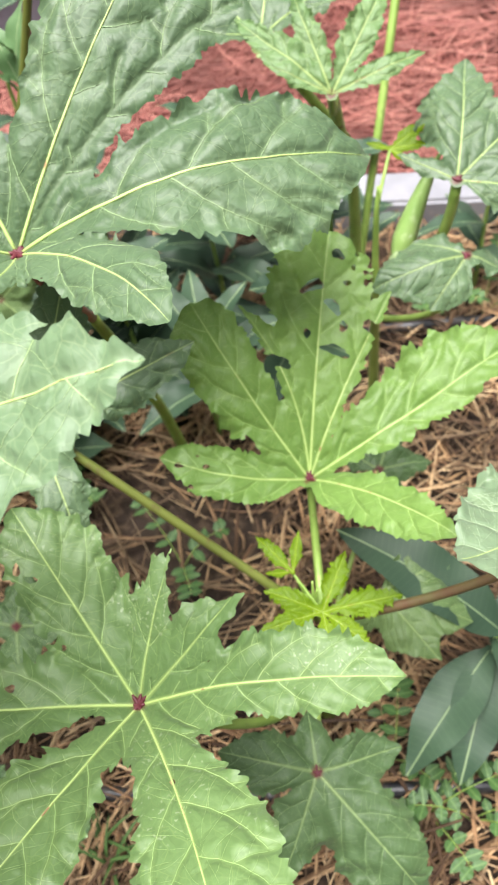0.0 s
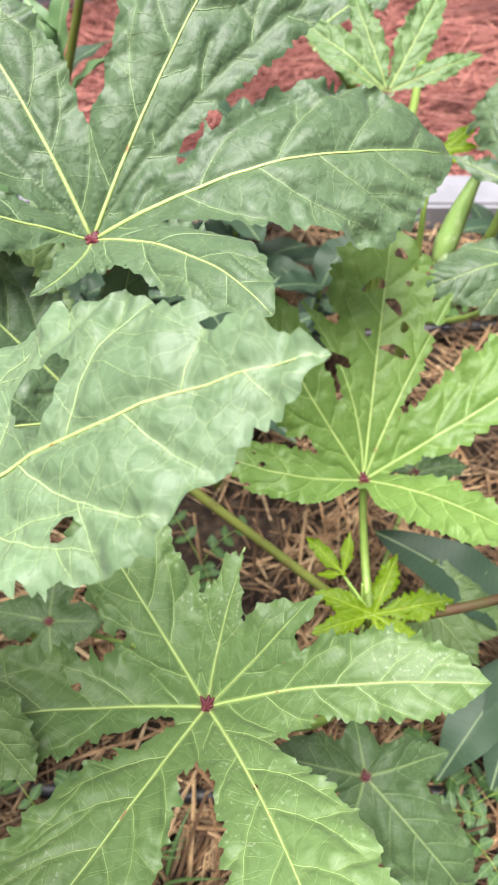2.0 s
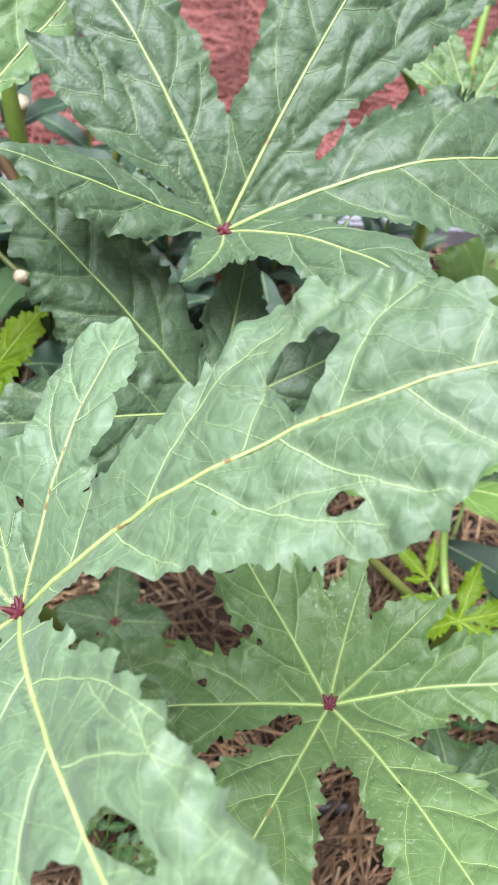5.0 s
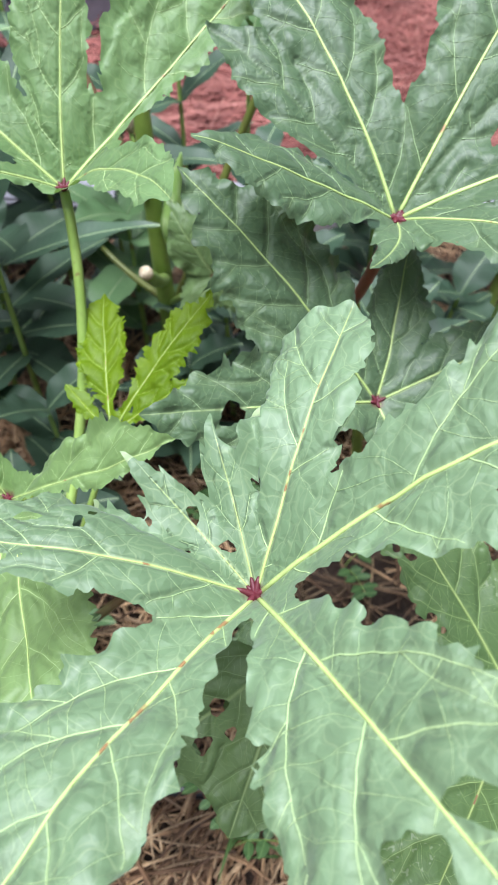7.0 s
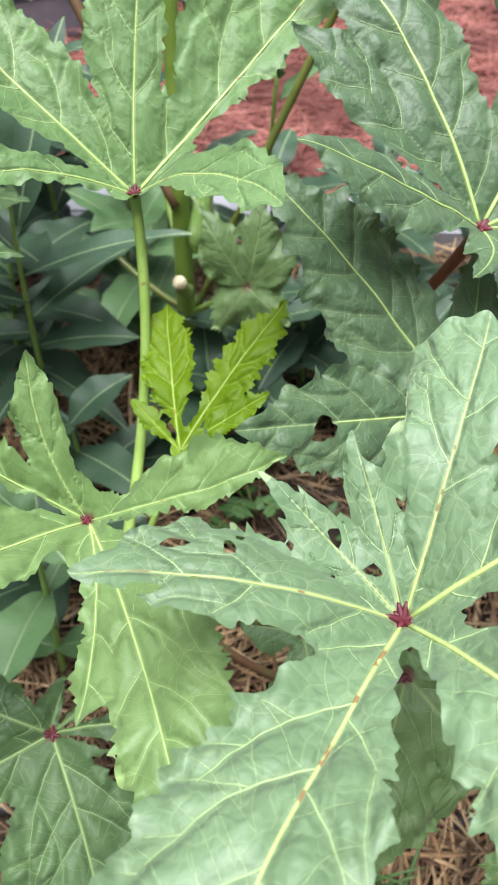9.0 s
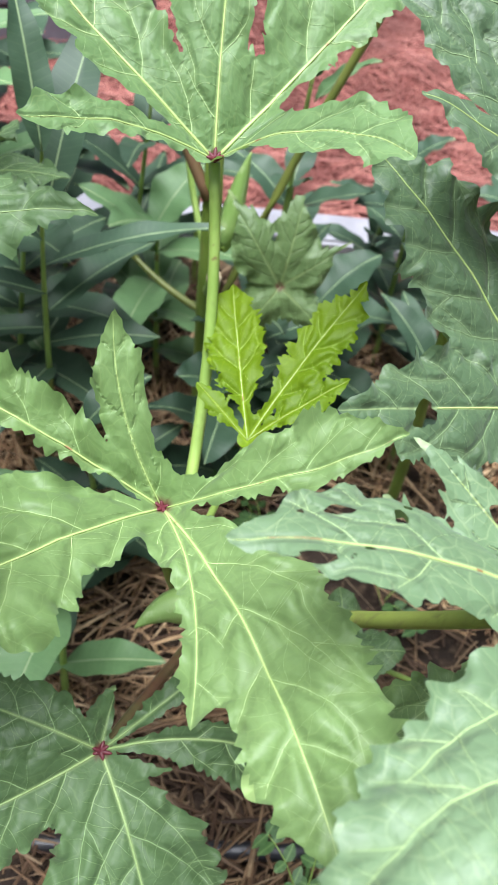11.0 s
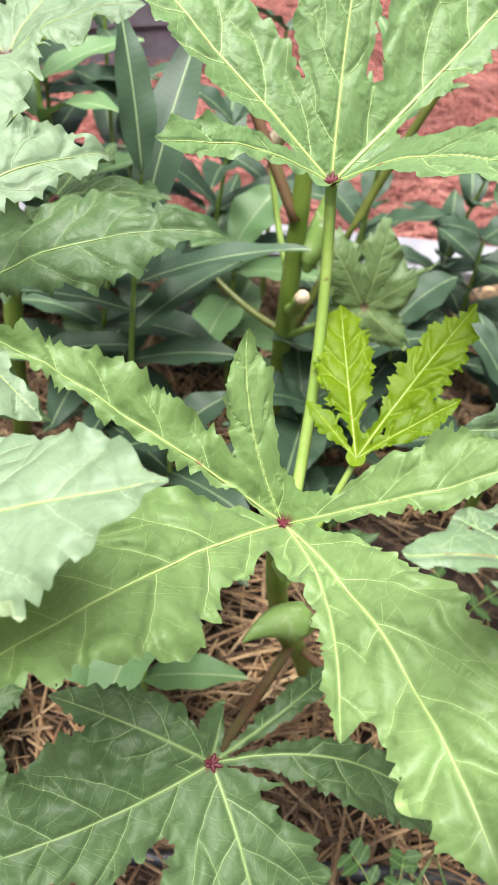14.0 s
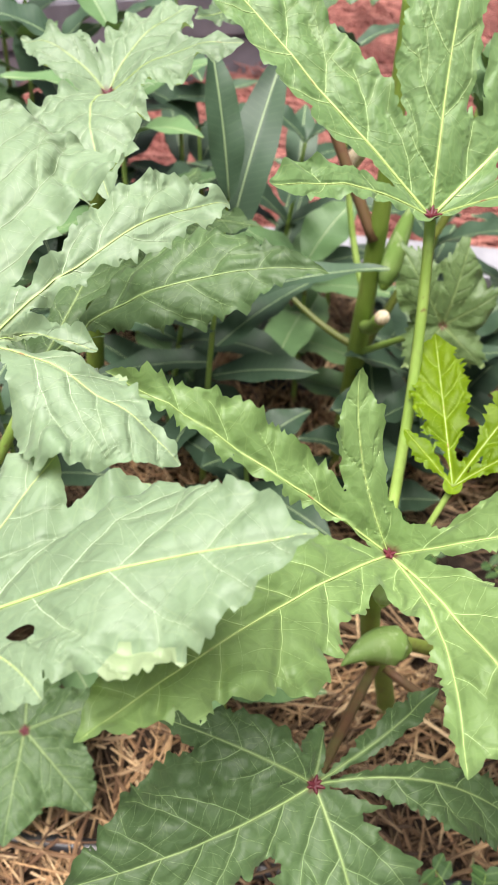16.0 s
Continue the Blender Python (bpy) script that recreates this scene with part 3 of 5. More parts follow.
def okra_leaf(plant, heart, lobes, mat=None, seed=1, fold=0.10, wave=0.006, tooth=1.0, holes=(), rib=0.0014, cells=95, label="", red=1.0, normal=None, peak=0.48, neck=1.15, web=0.30, droop=0.25, ribless=(), quilt=0.011, vein=1.0):
    """Blade with raised midribs and a dark red heart, as parts of a plant. Holes: lobe number, share of its length, sideways, radii, turn."""
    mat = mat or LEAF_MATURE
    cells = int(cells * 1.6)
    sh = LeafShape(lobes, seed, fold, wave, tooth, normal, peak, neck, web, droop, quilt)
    cut = []
    for i, u, v, rx, ry, turn in holes:
        a, L = sh.angle[i], sh.length[i]
        cut.append((*sh.at(i, u * L, v * L), rx * L, ry * L, a + radians(turn)))
    base = Vector(plant.location)
    blade = part("leaf", sh.mesh("leaf", cut, cells, ribless), mat, plant, label)
    blade.location = Vector(heart) - base
    for i, L in enumerate(sh.length):
        if i in ribless:
            continue
        s = np.linspace(0.0, 0.97 * L, 22)
        x, y = sh.at(i, s, 0.0)
        p = sh.place(x, y, 0.0003)
        ok = sh.inside(x, y, cut) > -0.001
        last = 22 if ok.all() else max(3, int(np.argmin(ok)))
        path = p[:last]
        r = [rib * 0.80 * (1 - 0.86 * k / 21) * (L / 0.2) ** 0.8 for k in range(last)]
        v, f = tube_data(path, r, 6)
        part("midrib", mesh_of("midrib", v, f), VEIN_SCARRED if mat is LEAF_PALE else VEIN_DULL if mat in (LEAF_OLD, LEAF_DULL) else VEIN, blade)
    verts, faces = [], []
    for lane, thick in sh.twigs:
        q = np.array(lane)
        ok = sh.inside(q[:, 0], q[:, 1], cut) > 0.0
        q = q if ok.all() else q[: int(np.argmin(ok))]
        if len(q) > 2:
            r = np.linspace(1.0, 0.35, len(q)) * thick * rib * 0.25 * vein
            v, f = tube_data(sh.place(q[:, 0], q[:, 1], 0.00025), r, 4, len(verts))
            verts += v
            faces += f
    part("vein_network", mesh_of("vein_network", verts, faces), VEIN_FINE.get(mat.name, VEIN), blade)["kind"] = "stuff"
    if red:
        verts, faces = [], []
        for i, L in enumerate(sh.length):
            s = np.linspace(0.0, (0.0036 + 0.003 * sh.rand[i]) * red, 5)
            p = sh.place(s * math.cos(sh.angle[i]), s * math.sin(sh.angle[i]), 0.0008)
            v, f = tube_data(p, [rib * 1.6, rib * 1.5, rib * 1.2, rib * 0.9, rib * 0.4], 7, len(verts))
            verts += v
            faces += f
        part("leaf_heart", mesh_of("leaf_heart", verts, faces), VEIN_RED, blade, "dark red heart where the veins meet")
    return blade


def petiole(plant, heart, foot, bend=(0, 0, 0.0), r0=0.0035, r1=0.0045, mat=None, label=""):
    """Leaf stalk from its foot on the stem up to the heart of the leaf."""
    h, f = Vector(heart), Vector(foot)
    d = h - f
    b = Vector(bend)
    path = bezier(f, f + d * 0.35 + b, f + d * 0.7 + b, h - Vector((0, 0, 0.001)), 14)
    return tube_part("leaf_stalk", path, r1, r0, mat or STALK, plant, label)


def stem(plant, path, r0, r1, mat=None, label=""):
    a = [Vector(p) for p in path]
    pts = []
    for i in range(len(a) - 1):
        d0 = (a[i + 1] - a[max(i - 1, 0)]) * 0.33
        d1 = (a[min(i + 2, len(a) - 1)] - a[i]) * 0.33
        pts += bezier(a[i], a[i] + d0, a[i + 1] - d1, a[i + 1], 8)[: 8 if i < len(a) - 2 else 9]
    return tube_part("stem", pts, r0, r1, mat or STEM, plant, label, 11)


def lance_leaf(plant, foot, tip, width, arch=0.15, mat=None, seed=1, fold=0.25, side=(0, 0, 1), rib=True, steps=(22, 8)):
    """Long smooth-edged leaf with a pale midrib."""
    rng = random.Random(seed)
    a, b = Vector(foot), Vector(tip)
    d = b - a
    L = d.length
    d.normalize()
    up = Vector(side)
    across = d.cross(up)
    if across.length < 0.1:
        across = d.cross(Vector((1, 0, 0)))
    across.normalize()
    up = across.cross(d)
    base = Vector(plant.location)
    nu, nv = steps
    verts, faces, uv = [], [], []
    twist = rng.uniform(-0.35, 0.35)
    for i in range(nu + 1):
        u = i / nu
        w = width * 0.5 * max(0.02, math.sin(math.pi * min(1, 0.03 + 0.97 * u ** 0.85)) ** 0.8)
        mid = d * (L * u) + up * (4 * arch * L * u * (1 - u))
        tw = twist * u
        ac = across * math.cos(tw) + up * math.sin(tw)
        un = up * math.cos(tw) - across * math.sin(tw)
        for j in range(nv + 1):
            k = 2 * j / nv - 1
            ripple = 0.05 * width * math.sin(u * 17 + seed + (2 if k > 0 else 0)) * abs(k)
            verts.append(mid + ac * (k * w) + un * (fold * w * abs(k) + ripple))
            uv.append((u * L, k * w))
    for i in range(nu):
        for j in range(nv):
            q = i * (nv + 1) + j
            faces.append((q, q + 1, q + nv + 2, q + nv + 1))
    me = mesh_of("leaf", verts, faces)
    flat = []
    for f in faces:
        for k in f:
            flat += uv[k]
    me.uv_layers.new(name="along").data.foreach_set("uv", flat)
    ob = part("leaf", me, mat or LANCE_DARK, plant)
    ob.location = a - base
    if not rib:
        return ob
    rv, rf = tube_data([d * (L * u) + up * (4 * arch * L * u * (1 - u)) for u in [k / 12 for k in range(13)]], [0.0009 * (1 - 0.8 * k / 12) for k in range(13)], 5)
    part("midrib", mesh_of("midrib", rv, rf), LANCE_RIB, ob)
    return ob


# Ground
def ground():
    n, half = 90, 40.0
    k = np.linspace(-1, 1, n + 1)
    line = np.sign(k) * np.abs(k) ** 4 * half
    X, Y = np.meshgrid(line, line + 0.5)
    Z = np.zeros_like(X)
    near = np.exp(-((X / 3) ** 2 + ((Y - 0.6) / 3) ** 2))
    rng = np.random.RandomState(4)
    Z = -0.012 + near * 0.010 * (np.sin(X * 23 + np.sin(Y * 17)) * np.cos(Y * 19) + 0.5 * rng.rand(*X.shape))
    verts = np.stack([X, Y, Z], -1).reshape(-1, 3)
    faces = [(j * (n + 1) + i, j * (n + 1) + i + 1, (j + 1) * (n + 1) + i + 1, (j + 1) * (n + 1) + i) for j in range(n) for i in range(n)]
    g = new("ground", mesh_of("ground", verts, faces))
    g.data.materials.append(SOIL)
    return tagged(g, "dark garden soil under straw and red pine needles", "ground", kind="structure")


ground()


def litter(name, label, mat, count, box, lengths, widths, pile, seed, clumps=60, thin=0.0, bare=None):
    """A loose layer of dry stalks, thrown at random, a little matted in clumps."""
    rng = np.random.RandomState(seed)
    x0, x1, y0, y1 = box
    cx, cy, ca = rng.uniform(x0, x1, clumps), rng.uniform(y0, y1, clumps), rng.uniform(0, math.pi, clumps)
    verts, faces = [], []
    for _ in range(count):
        x, y = rng.uniform(x0, x1), rng.uniform(y0, y1)
        k = np.argmin((cx - x) ** 2 + (cy - y) ** 2)
        if rng.rand() < thin * (0.5 + 0.5 * math.sin(x * 14 + 2 * math.sin(y * 9) + 1.0) * math.cos(y * 11 + x * 3)):
            continue
        if bare and rng.rand() < 0.88 * math.exp(-(((x - bare[0]) / 0.16) ** 2) - ((y - bare[1]) / 0.16) ** 2):
            continue
        a = ca[k] + rng.normal(0, 0.75)
        L, w = rng.uniform(*lengths), rng.uniform(*widths)
        z = pile * rng.rand() ** 1.5
        tilt, bend = rng.normal(0, 0.10), rng.normal(0, 0.12)
        d, c = np.array([math.cos(a), math.sin(a)]), np.array([-math.sin(a), math.cos(a)])
        o = len(verts)
        for s in (-0.5, -0.17, 0.17, 0.5):
            m = np.array([x, y]) + d * (s * L) + c * (bend * L * (0.25 - s * s))
            h = max(0.002, z + tilt * s * L)
            ww = w * (1.0 if abs(s) < 0.3 else 0.6)
            verts += [(*(m - c * ww / 2), h), (m[0], m[1], h + 0.5 * ww), (*(m + c * ww / 2), h)]
        for s in range(3):
            q = o + 3 * s
            faces += [(q, q + 3, q + 4, q + 1), (q + 1, q + 4, q + 5, q + 2)]
    ob = new(name, mesh_of(name, verts, faces, False))
    ob.data.materials.append(mat)
    return tagged(ob, label, "mulch", kind="stuff")


litter("straw_mulch", "loose dry tan straw lying over the soil of the bed", STRAW, 44000, (-1.5, 0.9, -0.2, 1.15), (0.015, 0.13), (0.0012, 0.0046), 0.035, 11, 90, 0.70, (-0.15, 0.55))
litter("needle_mulch", "red-brown pine needles spread thick along the path", NEEDLES, 24000, (-2.0, 1.8, 1.24, 3.0), (0.06, 0.20), (0.0016, 0.0035), 0.035, 12)


def board():
    bm = bmesh.new()
    bmesh.ops.create_cube(bm, size=1.0)
    bmesh.ops.scale(bm, vec=(4.4, 0.085, 0.055), verts=bm.verts)
    bmesh.ops.bevel(bm, geom=bm.edges[:], offset=0.006, segments=3, affect="EDGES")
    me = bpy.data.meshes.new("bed_border")
    bm.to_mesh(me)
    bm.free()
    me.polygons.foreach_set("use_smooth", [False] * len(me.polygons))
    me.materials.append(BOARD)
    ob = new("bed_border", me)
    ob.matrix_world = pose(-0.2, 1.205, 0.022, 0, 0, -1.0)
    return tagged(ob, "pale grey painted board edging the garden bed", "board", kind="structure")


board()


def far_border():
    """Two stacked weathered planks edging the far side of the path."""
    for dx, dz in ((0.0, 0.045), (0.015, 0.142)):
        bm = bmesh.new()
        bmesh.ops.create_cube(bm, size=1.0)
        bmesh.ops.scale(bm, vec=(2.4, 0.045, 0.092), verts=bm.verts)
        bmesh.ops.bevel(bm, geom=bm.edges[:], offset=0.005, segments=2, affect="EDGES")
        me = bpy.data.meshes.new("border_plank")
        bm.to_mesh(me)
        bm.free()
        me.materials.append(PLANK)
        ob = new("border_plank", me)
        ob.matrix_world = pose(-1.62 + dx, 1.53, dz, 0, 0, 22)
        tagged(ob, "dark grey weathered plank edging the far side of the path", "plank", "far border planks", "structure")


far_border()


# Okra plants of the bed
def pod(plant, foot, tip, r, label=""):
    """Ridged tapering pod with a cap at its foot."""
    a, b = Vector(foot), Vector(tip)
    base = Vector(plant.location)
    d = b - a
    n = 18
    path, rad = [], []
    for i in range(n + 1):
        u = i / n
        path.append(a - base + d * u + Vector((0.0, 0.004, 0.006)) * (4 * u * (1 - u)))
        rad.append(r * (0.55 + 0.45 * min(1, u / 0.14)) * (1 - max(0, (u - 0.12) / 0.88) ** 1.5) + 0.0006)
    v, f = tube_data(path, rad, 20, 0, 0.055)
    p = part("pod", mesh_of("pod", v, f), POD, plant, label)
    v, f = tube_data([path[0] - d.normalized() * 0.006, path[0], path[1]], [r * 0.35, r * 0.62, r * 0.66], 10)
    part("pod_cap", mesh_of("pod_cap", v, f), STALK, p)
    return p


centre_plant = thing("okra_plant", "tall green okra plant with big toothed leaves and a yellow-green shoot", "plant", (0.0, 0.33, 0.0), "okra plants in the bed")
stem(centre_plant, [(0.0, 0.33, 0.0), (-0.012, 0.325, 0.12), (0.0, 0.318, 0.22), (-0.003, 0.308, 0.295)], 0.010, 0.0055)
young_plant = thing("okra_plant", "young okra plant with fresh leaves and an upright stalk", "plant", (-0.345, 0.41, 0.0), "okra plants in the bed")
stem(young_plant, [(-0.345, 0.41, 0.0), (-0.375, 0.385, 0.13), (-0.415, 0.335, 0.28), (-0.44, 0.30, 0.44)], 0.010, 0.006)
# the leaf that the camera passes close above
okra_leaf(young_plant, (-0.282, 0.169, 0.556), [((0.226, 0.026, 0.161), (0.189, 0.194), 0.12, 0.44, 1.1, 0.008, 0.67), ((0.043, 0.120, 0.069), (0.144, 0.28), 0.153, -0, 2.89, -0.044, 0.68), ((-0.139, -0.006, 0.043), (0.299, 0.156), 0.16, -0.17, 1.1, 0.015, 0.58), ((-0.113, -0.193, 0.044), (0.223, 0.15), 0.093, -0.03, 1.86, 0.019, 0.59), ((0.119, -0.205, 0.096), (0.219, 0.16), 0.153, 0.5, 4.79, -0.003, 0.64), ((-0.021, 0.057, 0.044), (0.237, 0.101), 0.033, -0.02, 2.34, -0.012, 0.49), ((-0.050, 0.041, 0.030), (0.096, 0.307), -0.009, 0.01, 3.19, -0.012, 0.46)], seed=3, tooth=0.72, vein=1.5, quilt=0.013, mat=LEAF_PALE, droop=0.6, web={(2, 3): 0.37, (3, 4): 0.09, (4, 0): 0.11, (0, 1): 0.43, (1, 5): 0.38, (5, 6): 0.70, (6, 2): 0.70}, neck=1.26, peak=0.55, fold=0.20, wave=0.005,
    holes=[(0, 0.58, 0.068, 0.056, 0.040, 35), (0, 0.60, -0.115, 0.026, 0.015, 0), (0, 0.45, -0.185, 0.030, 0.030, 20), (0, 0.57, -0.19, 0.020, 0.018, 20), (0, 0.86, 0.07, 0.02, 0.012, 0), (0, 0.42, -0.07, 0.007, 0.007, 0),
           (2, 0.67, -0.135, 0.045, 0.020, 5), (2, 0.50, -0.12, 0.020, 0.030, 0), (2, 0.47, -0.17, 0.016, 0.014, 0), (2, 0.61, 0.01, 0.020, 0.009, 0), (2, 0.21, -0.13, 0.012, 0.012, 0), (2, 0.39, 0.165, 0.030, 0.014, 0), (2, 0.32, 0.19, 0.030, 0.024, 0),
           (2, 0.17, -0.26, 0.022, 0.030, 0), (2, 0.78, -0.11, 0.012, 0.010, 0), (2, 0.91, 0.055, 0.050, 0.020, 8), (2, 0.75, 0.06, 0.055, 0.017, 10), (2, 0.66, 0.05, 0.014, 0.010, 0), (2, 0.86, -0.12, 0.018, 0.012, 0),
           (1, 0.08, 0.13, 0.015, 0.028, 20), (1, 0.60, 0.28, 0.13, 0.055, 0), (1, 0.29, 0.12, 0.012, 0.020, 0), (4, 0.605, 0.038, 0.060, 0.020, 25), (4, 0.61, -0.066, 0.062, 0.038, -8), (4, 0.70, 0.03, 0.03, 0.02, 0)],
    rib=0.00132, cells=185, label="large grey-green okra leaf chewed through with ragged holes")
petiole(young_plant, (-0.282, 0.169, 0.556), (-0.418, 0.328, 0.30), (0.0, 0.0, -0.02), 0.0042, 0.005, STALK_STREAK, "yellow-green leaf stalk with dark streaks")
# broad star-shaped leaf
okra_leaf(centre_plant, (-0.122, 0.193, 0.399), [((0.168, -0.002, 0.048), (0.131, 0.169), 0.04, 0, 2.37, 0.017, 0.67), ((-0.082, 0.104, 0.076), (0.287, 0.209), 0.05, 0, 4.84, 0, 0.4), ((-0.176, -0.031, 0.038), (0.254, 0.188), 0.04, 0, 3.1, -0.012, 0.72), ((-0.082, -0.144, 0.051), (0.281, 0.206), 0.05, 0, 5, 0.014, 0.72), ((0.073, -0.154, 0.081), (0.192, 0.244), 0.04, 0, 4.6, 0.03, 0.72), ((0.020, 0.068, 0.050), (0.20, 0.25), 0.05, 0, 1.7, 0.017, 0.5), ((0.062, 0.046, 0.061), (0.124, 0.261), 0.05, 0, 2.19, -0.029, 0.6)], seed=8, vein=1.2, mat=LEAF_MID, web={(2, 3): 0.13, (3, 4): 0.26, (4, 0): 0.32, (0, 6): 0.68, (6, 5): 0.15, (5, 1): 0.72, (1, 2): 0.45}, neck=1.42, peak=0.52, fold=0.10, wave=0.0045,
    holes=[(1, 0.74, 0.14, 0.032, 0.018, -30), (1, 0.67, 0.11, 0.036, 0.016, 60), (1, 0.43, 0.17, 0.022, 0.028, 0), (1, 0.36, 0.15, 0.014, 0.014, 0), (2, 0.43, -0.08, 0.018, 0.016, 0), (4, 0.39, 0.0, 0.013, 0.010, 0)],
    rib=0.00132, cells=130, label="broad flat green okra leaf with a dark red heart")
petiole(centre_plant, (-0.122, 0.193, 0.399), (-0.008, 0.322, 0.16), (0.03, -0.03, -0.03))
# leaf with a tattered upper lobe, on an upright stalk
okra_leaf(centre_plant, (-0.010, 0.395, 0.359), [((0.022, 0.156, 0.128), (0.203, 0.217), 0.02, 0, 3.71, 0.008, 0.71), ((-0.088, 0.087, 0.119), (0.157, 0.23), 0.03, 0, 4.9, 0.021, 0.72), ((-0.117, -0.004, 0.041), (0.176, 0.183), 0.03, 0, 3.96, 0.068, 0.41), ((0.175, 0.085, 0.072), (0.093, 0.203), 0.05, 0, 2.22, -0.018, 0.62), ((0.101, -0.096, 0.066), (0.21, 0.124), 0.05, 0, 3.97, 0.042, 0.3), ((-0.053, 0.091, 0.117), (0.132, 0.04), 0.05, 0, 1.94, -0.096, 0.48), ((0.071, 0.115, 0.096), (0.04, 0.151), 0.05, 0, 1.62, 0.02, 0.65)], seed=5, web={(4, 3): 0.15, (3, 6): 0.11, (6, 0): 0.45, (0, 5): 0.11, (5, 1): 0.08, (1, 2): 0.12, (2, 4): 0.3}, neck=0.89, fold=0.14, wave=0.0045, mat=LEAF_YOUNG, peak=0.55,
    holes=[(0, 0.89, -0.05, 0.032, 0.018, 60), (0, 0.75, 0.045, 0.055, 0.022, -60), (0, 0.68, -0.05, 0.045, 0.020, 50), (0, 0.55, 0.05, 0.018, 0.015, 0), (0, 0.50, -0.075, 0.065, 0.018, 75), (0, 0.60, -0.10, 0.025, 0.018, 0),
           (0, 0.85, -0.12, 0.014, 0.011, 0), (0, 0.79, -0.18, 0.016, 0.012, 0), (0, 0.83, -0.17, 0.012, 0.010, 0), (0, 0.91, -0.13, 0.014, 0.010, 0), (0, 0.78, -0.10, 0.012, 0.018, 0), (0, 0.60, -0.24, 0.07, 0.022, 65), (0, 0.42, 0.17, 0.07, 0.020, 85),
           (2, 0.87, 0.01, 0.030, 0.018, 0), (2, 0.85, 0.12, 0.020, 0.016, 0), (2, 0.69, -0.03, 0.028, 0.014, 20), (2, 0.78, 0.13, 0.020, 0.014, 0), (2, 0.75, -0.08, 0.018, 0.010, 0), (1, 0.30, 0.14, 0.05, 0.014, 0)],
    rib=0.00106, cells=140, label="light green okra leaf with small chewed holes")
petiole(centre_plant, (-0.010, 0.395, 0.359), (-0.003, 0.312, 0.285), (0.0, 0.01, -0.03), 0.0032, 0.004)
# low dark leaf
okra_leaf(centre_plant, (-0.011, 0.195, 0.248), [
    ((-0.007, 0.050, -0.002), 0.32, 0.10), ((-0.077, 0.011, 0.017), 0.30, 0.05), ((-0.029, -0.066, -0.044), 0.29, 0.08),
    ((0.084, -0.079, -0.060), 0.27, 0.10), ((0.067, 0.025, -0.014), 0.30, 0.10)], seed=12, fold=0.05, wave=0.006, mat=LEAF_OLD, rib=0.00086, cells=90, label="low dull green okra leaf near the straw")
petiole(centre_plant, (-0.011, 0.195, 0.248), (-0.010, 0.325, 0.12), (0, 0, 0.02), 0.003, 0.004)
# yellow-green shoot
okra_leaf(centre_plant, (-0.003, 0.304, 0.303), [
    ((0.065, 0.012, 0.004), 0.17, 0.05), ((0.020, 0.045, 0.018), 0.17, 0.05), ((-0.047, 0.013, 0.013), 0.18, 0.05),
    ((-0.050, -0.020, 0.007), 0.16, 0.05), ((0.006, -0.040, -0.004), 0.18, 0.05), ((0.040, -0.030, -0.006), 0.17, 0.05)], seed=21, web=0.12, neck=1.5, peak=0.50, quilt=0.011, fold=0.25, wave=0.004, mat=LEAF_SHOOT, rib=0.0006, cells=120, tooth=1.8, red=0.0, label="bright yellow-green young shoot leaf")
okra_leaf(centre_plant, (-0.026, 0.333, 0.315), [
    ((-0.030, 0.028, 0.012), 0.16, 0.05), ((0.006, 0.030, 0.016), 0.16, 0.05), ((-0.022, -0.006, 0.010), 0.16, 0.05)], seed=22, web=0.10, neck=1.4, quilt=0.011, fold=0.25, wave=0.003, mat=LEAF_SHOOT, rib=0.0005, cells=90, tooth=1.8, red=0.0)
petiole(centre_plant, (-0.026, 0.333, 0.315), (-0.003, 0.308, 0.293), (0, 0, 0), 0.0012, 0.0016)
for k in range(5):
    a = k * 2.4
    foot_, top_ = Vector((0.003 * math.cos(a), 0.003 * math.sin(a), -0.038)), Vector((-0.004 + 0.009 * math.cos(a), 0.004 + 0.009 * math.sin(a), -0.022 + 0.004 * (k % 3)))
    tube_part("flower_bud", [Vector((-0.012, 0.318, 0.33)) + foot_.lerp(top_, q / 4) for q in range(5)], 0.0016, 0.0009, STALK, centre_plant, "small green flower bud", 7)
# stalk and leaf on the far side of the shoot
petiole(centre_plant, (0.19, 0.31, 0.42), (0.0, 0.31, 0.275), (0.02, 0.0, -0.02), 0.0035, 0.0045, STALK_DUSK, "red-flushed leaf stalk")
okra_leaf(centre_plant, (0.19, 0.31, 0.42), [
    ((-0.116, -0.072, 0.075), 0.36, 0.05), ((-0.04, 0.06, 0.05), 0.23, 0.05), ((0.09, 0.08, 0.03), 0.22, 0.05), ((0.13, -0.03, 0.05), 0.22, 0.05)], seed=31, cells=110, mat=LEAF_GLARE)
okra_leaf(centre_plant, (0.05, 0.365, 0.215), [
    ((0.085, -0.020, -0.02), 0.34, 0.06), ((0.050, -0.052, -0.03), 0.36, 0.06), ((0.07, 0.04, -0.01), 0.30, 0.05), ((-0.035, -0.03, -0.02), 0.34, 0.05)], seed=33, web=0.6, tooth=0.5, mat=LEAF_DULL, cells=80, rib=0.00092, fold=0.05)
petiole(centre_plant, (0.05, 0.365, 0.215), (-0.006, 0.324, 0.16), (0, 0, 0.01), 0.003, 0.004)
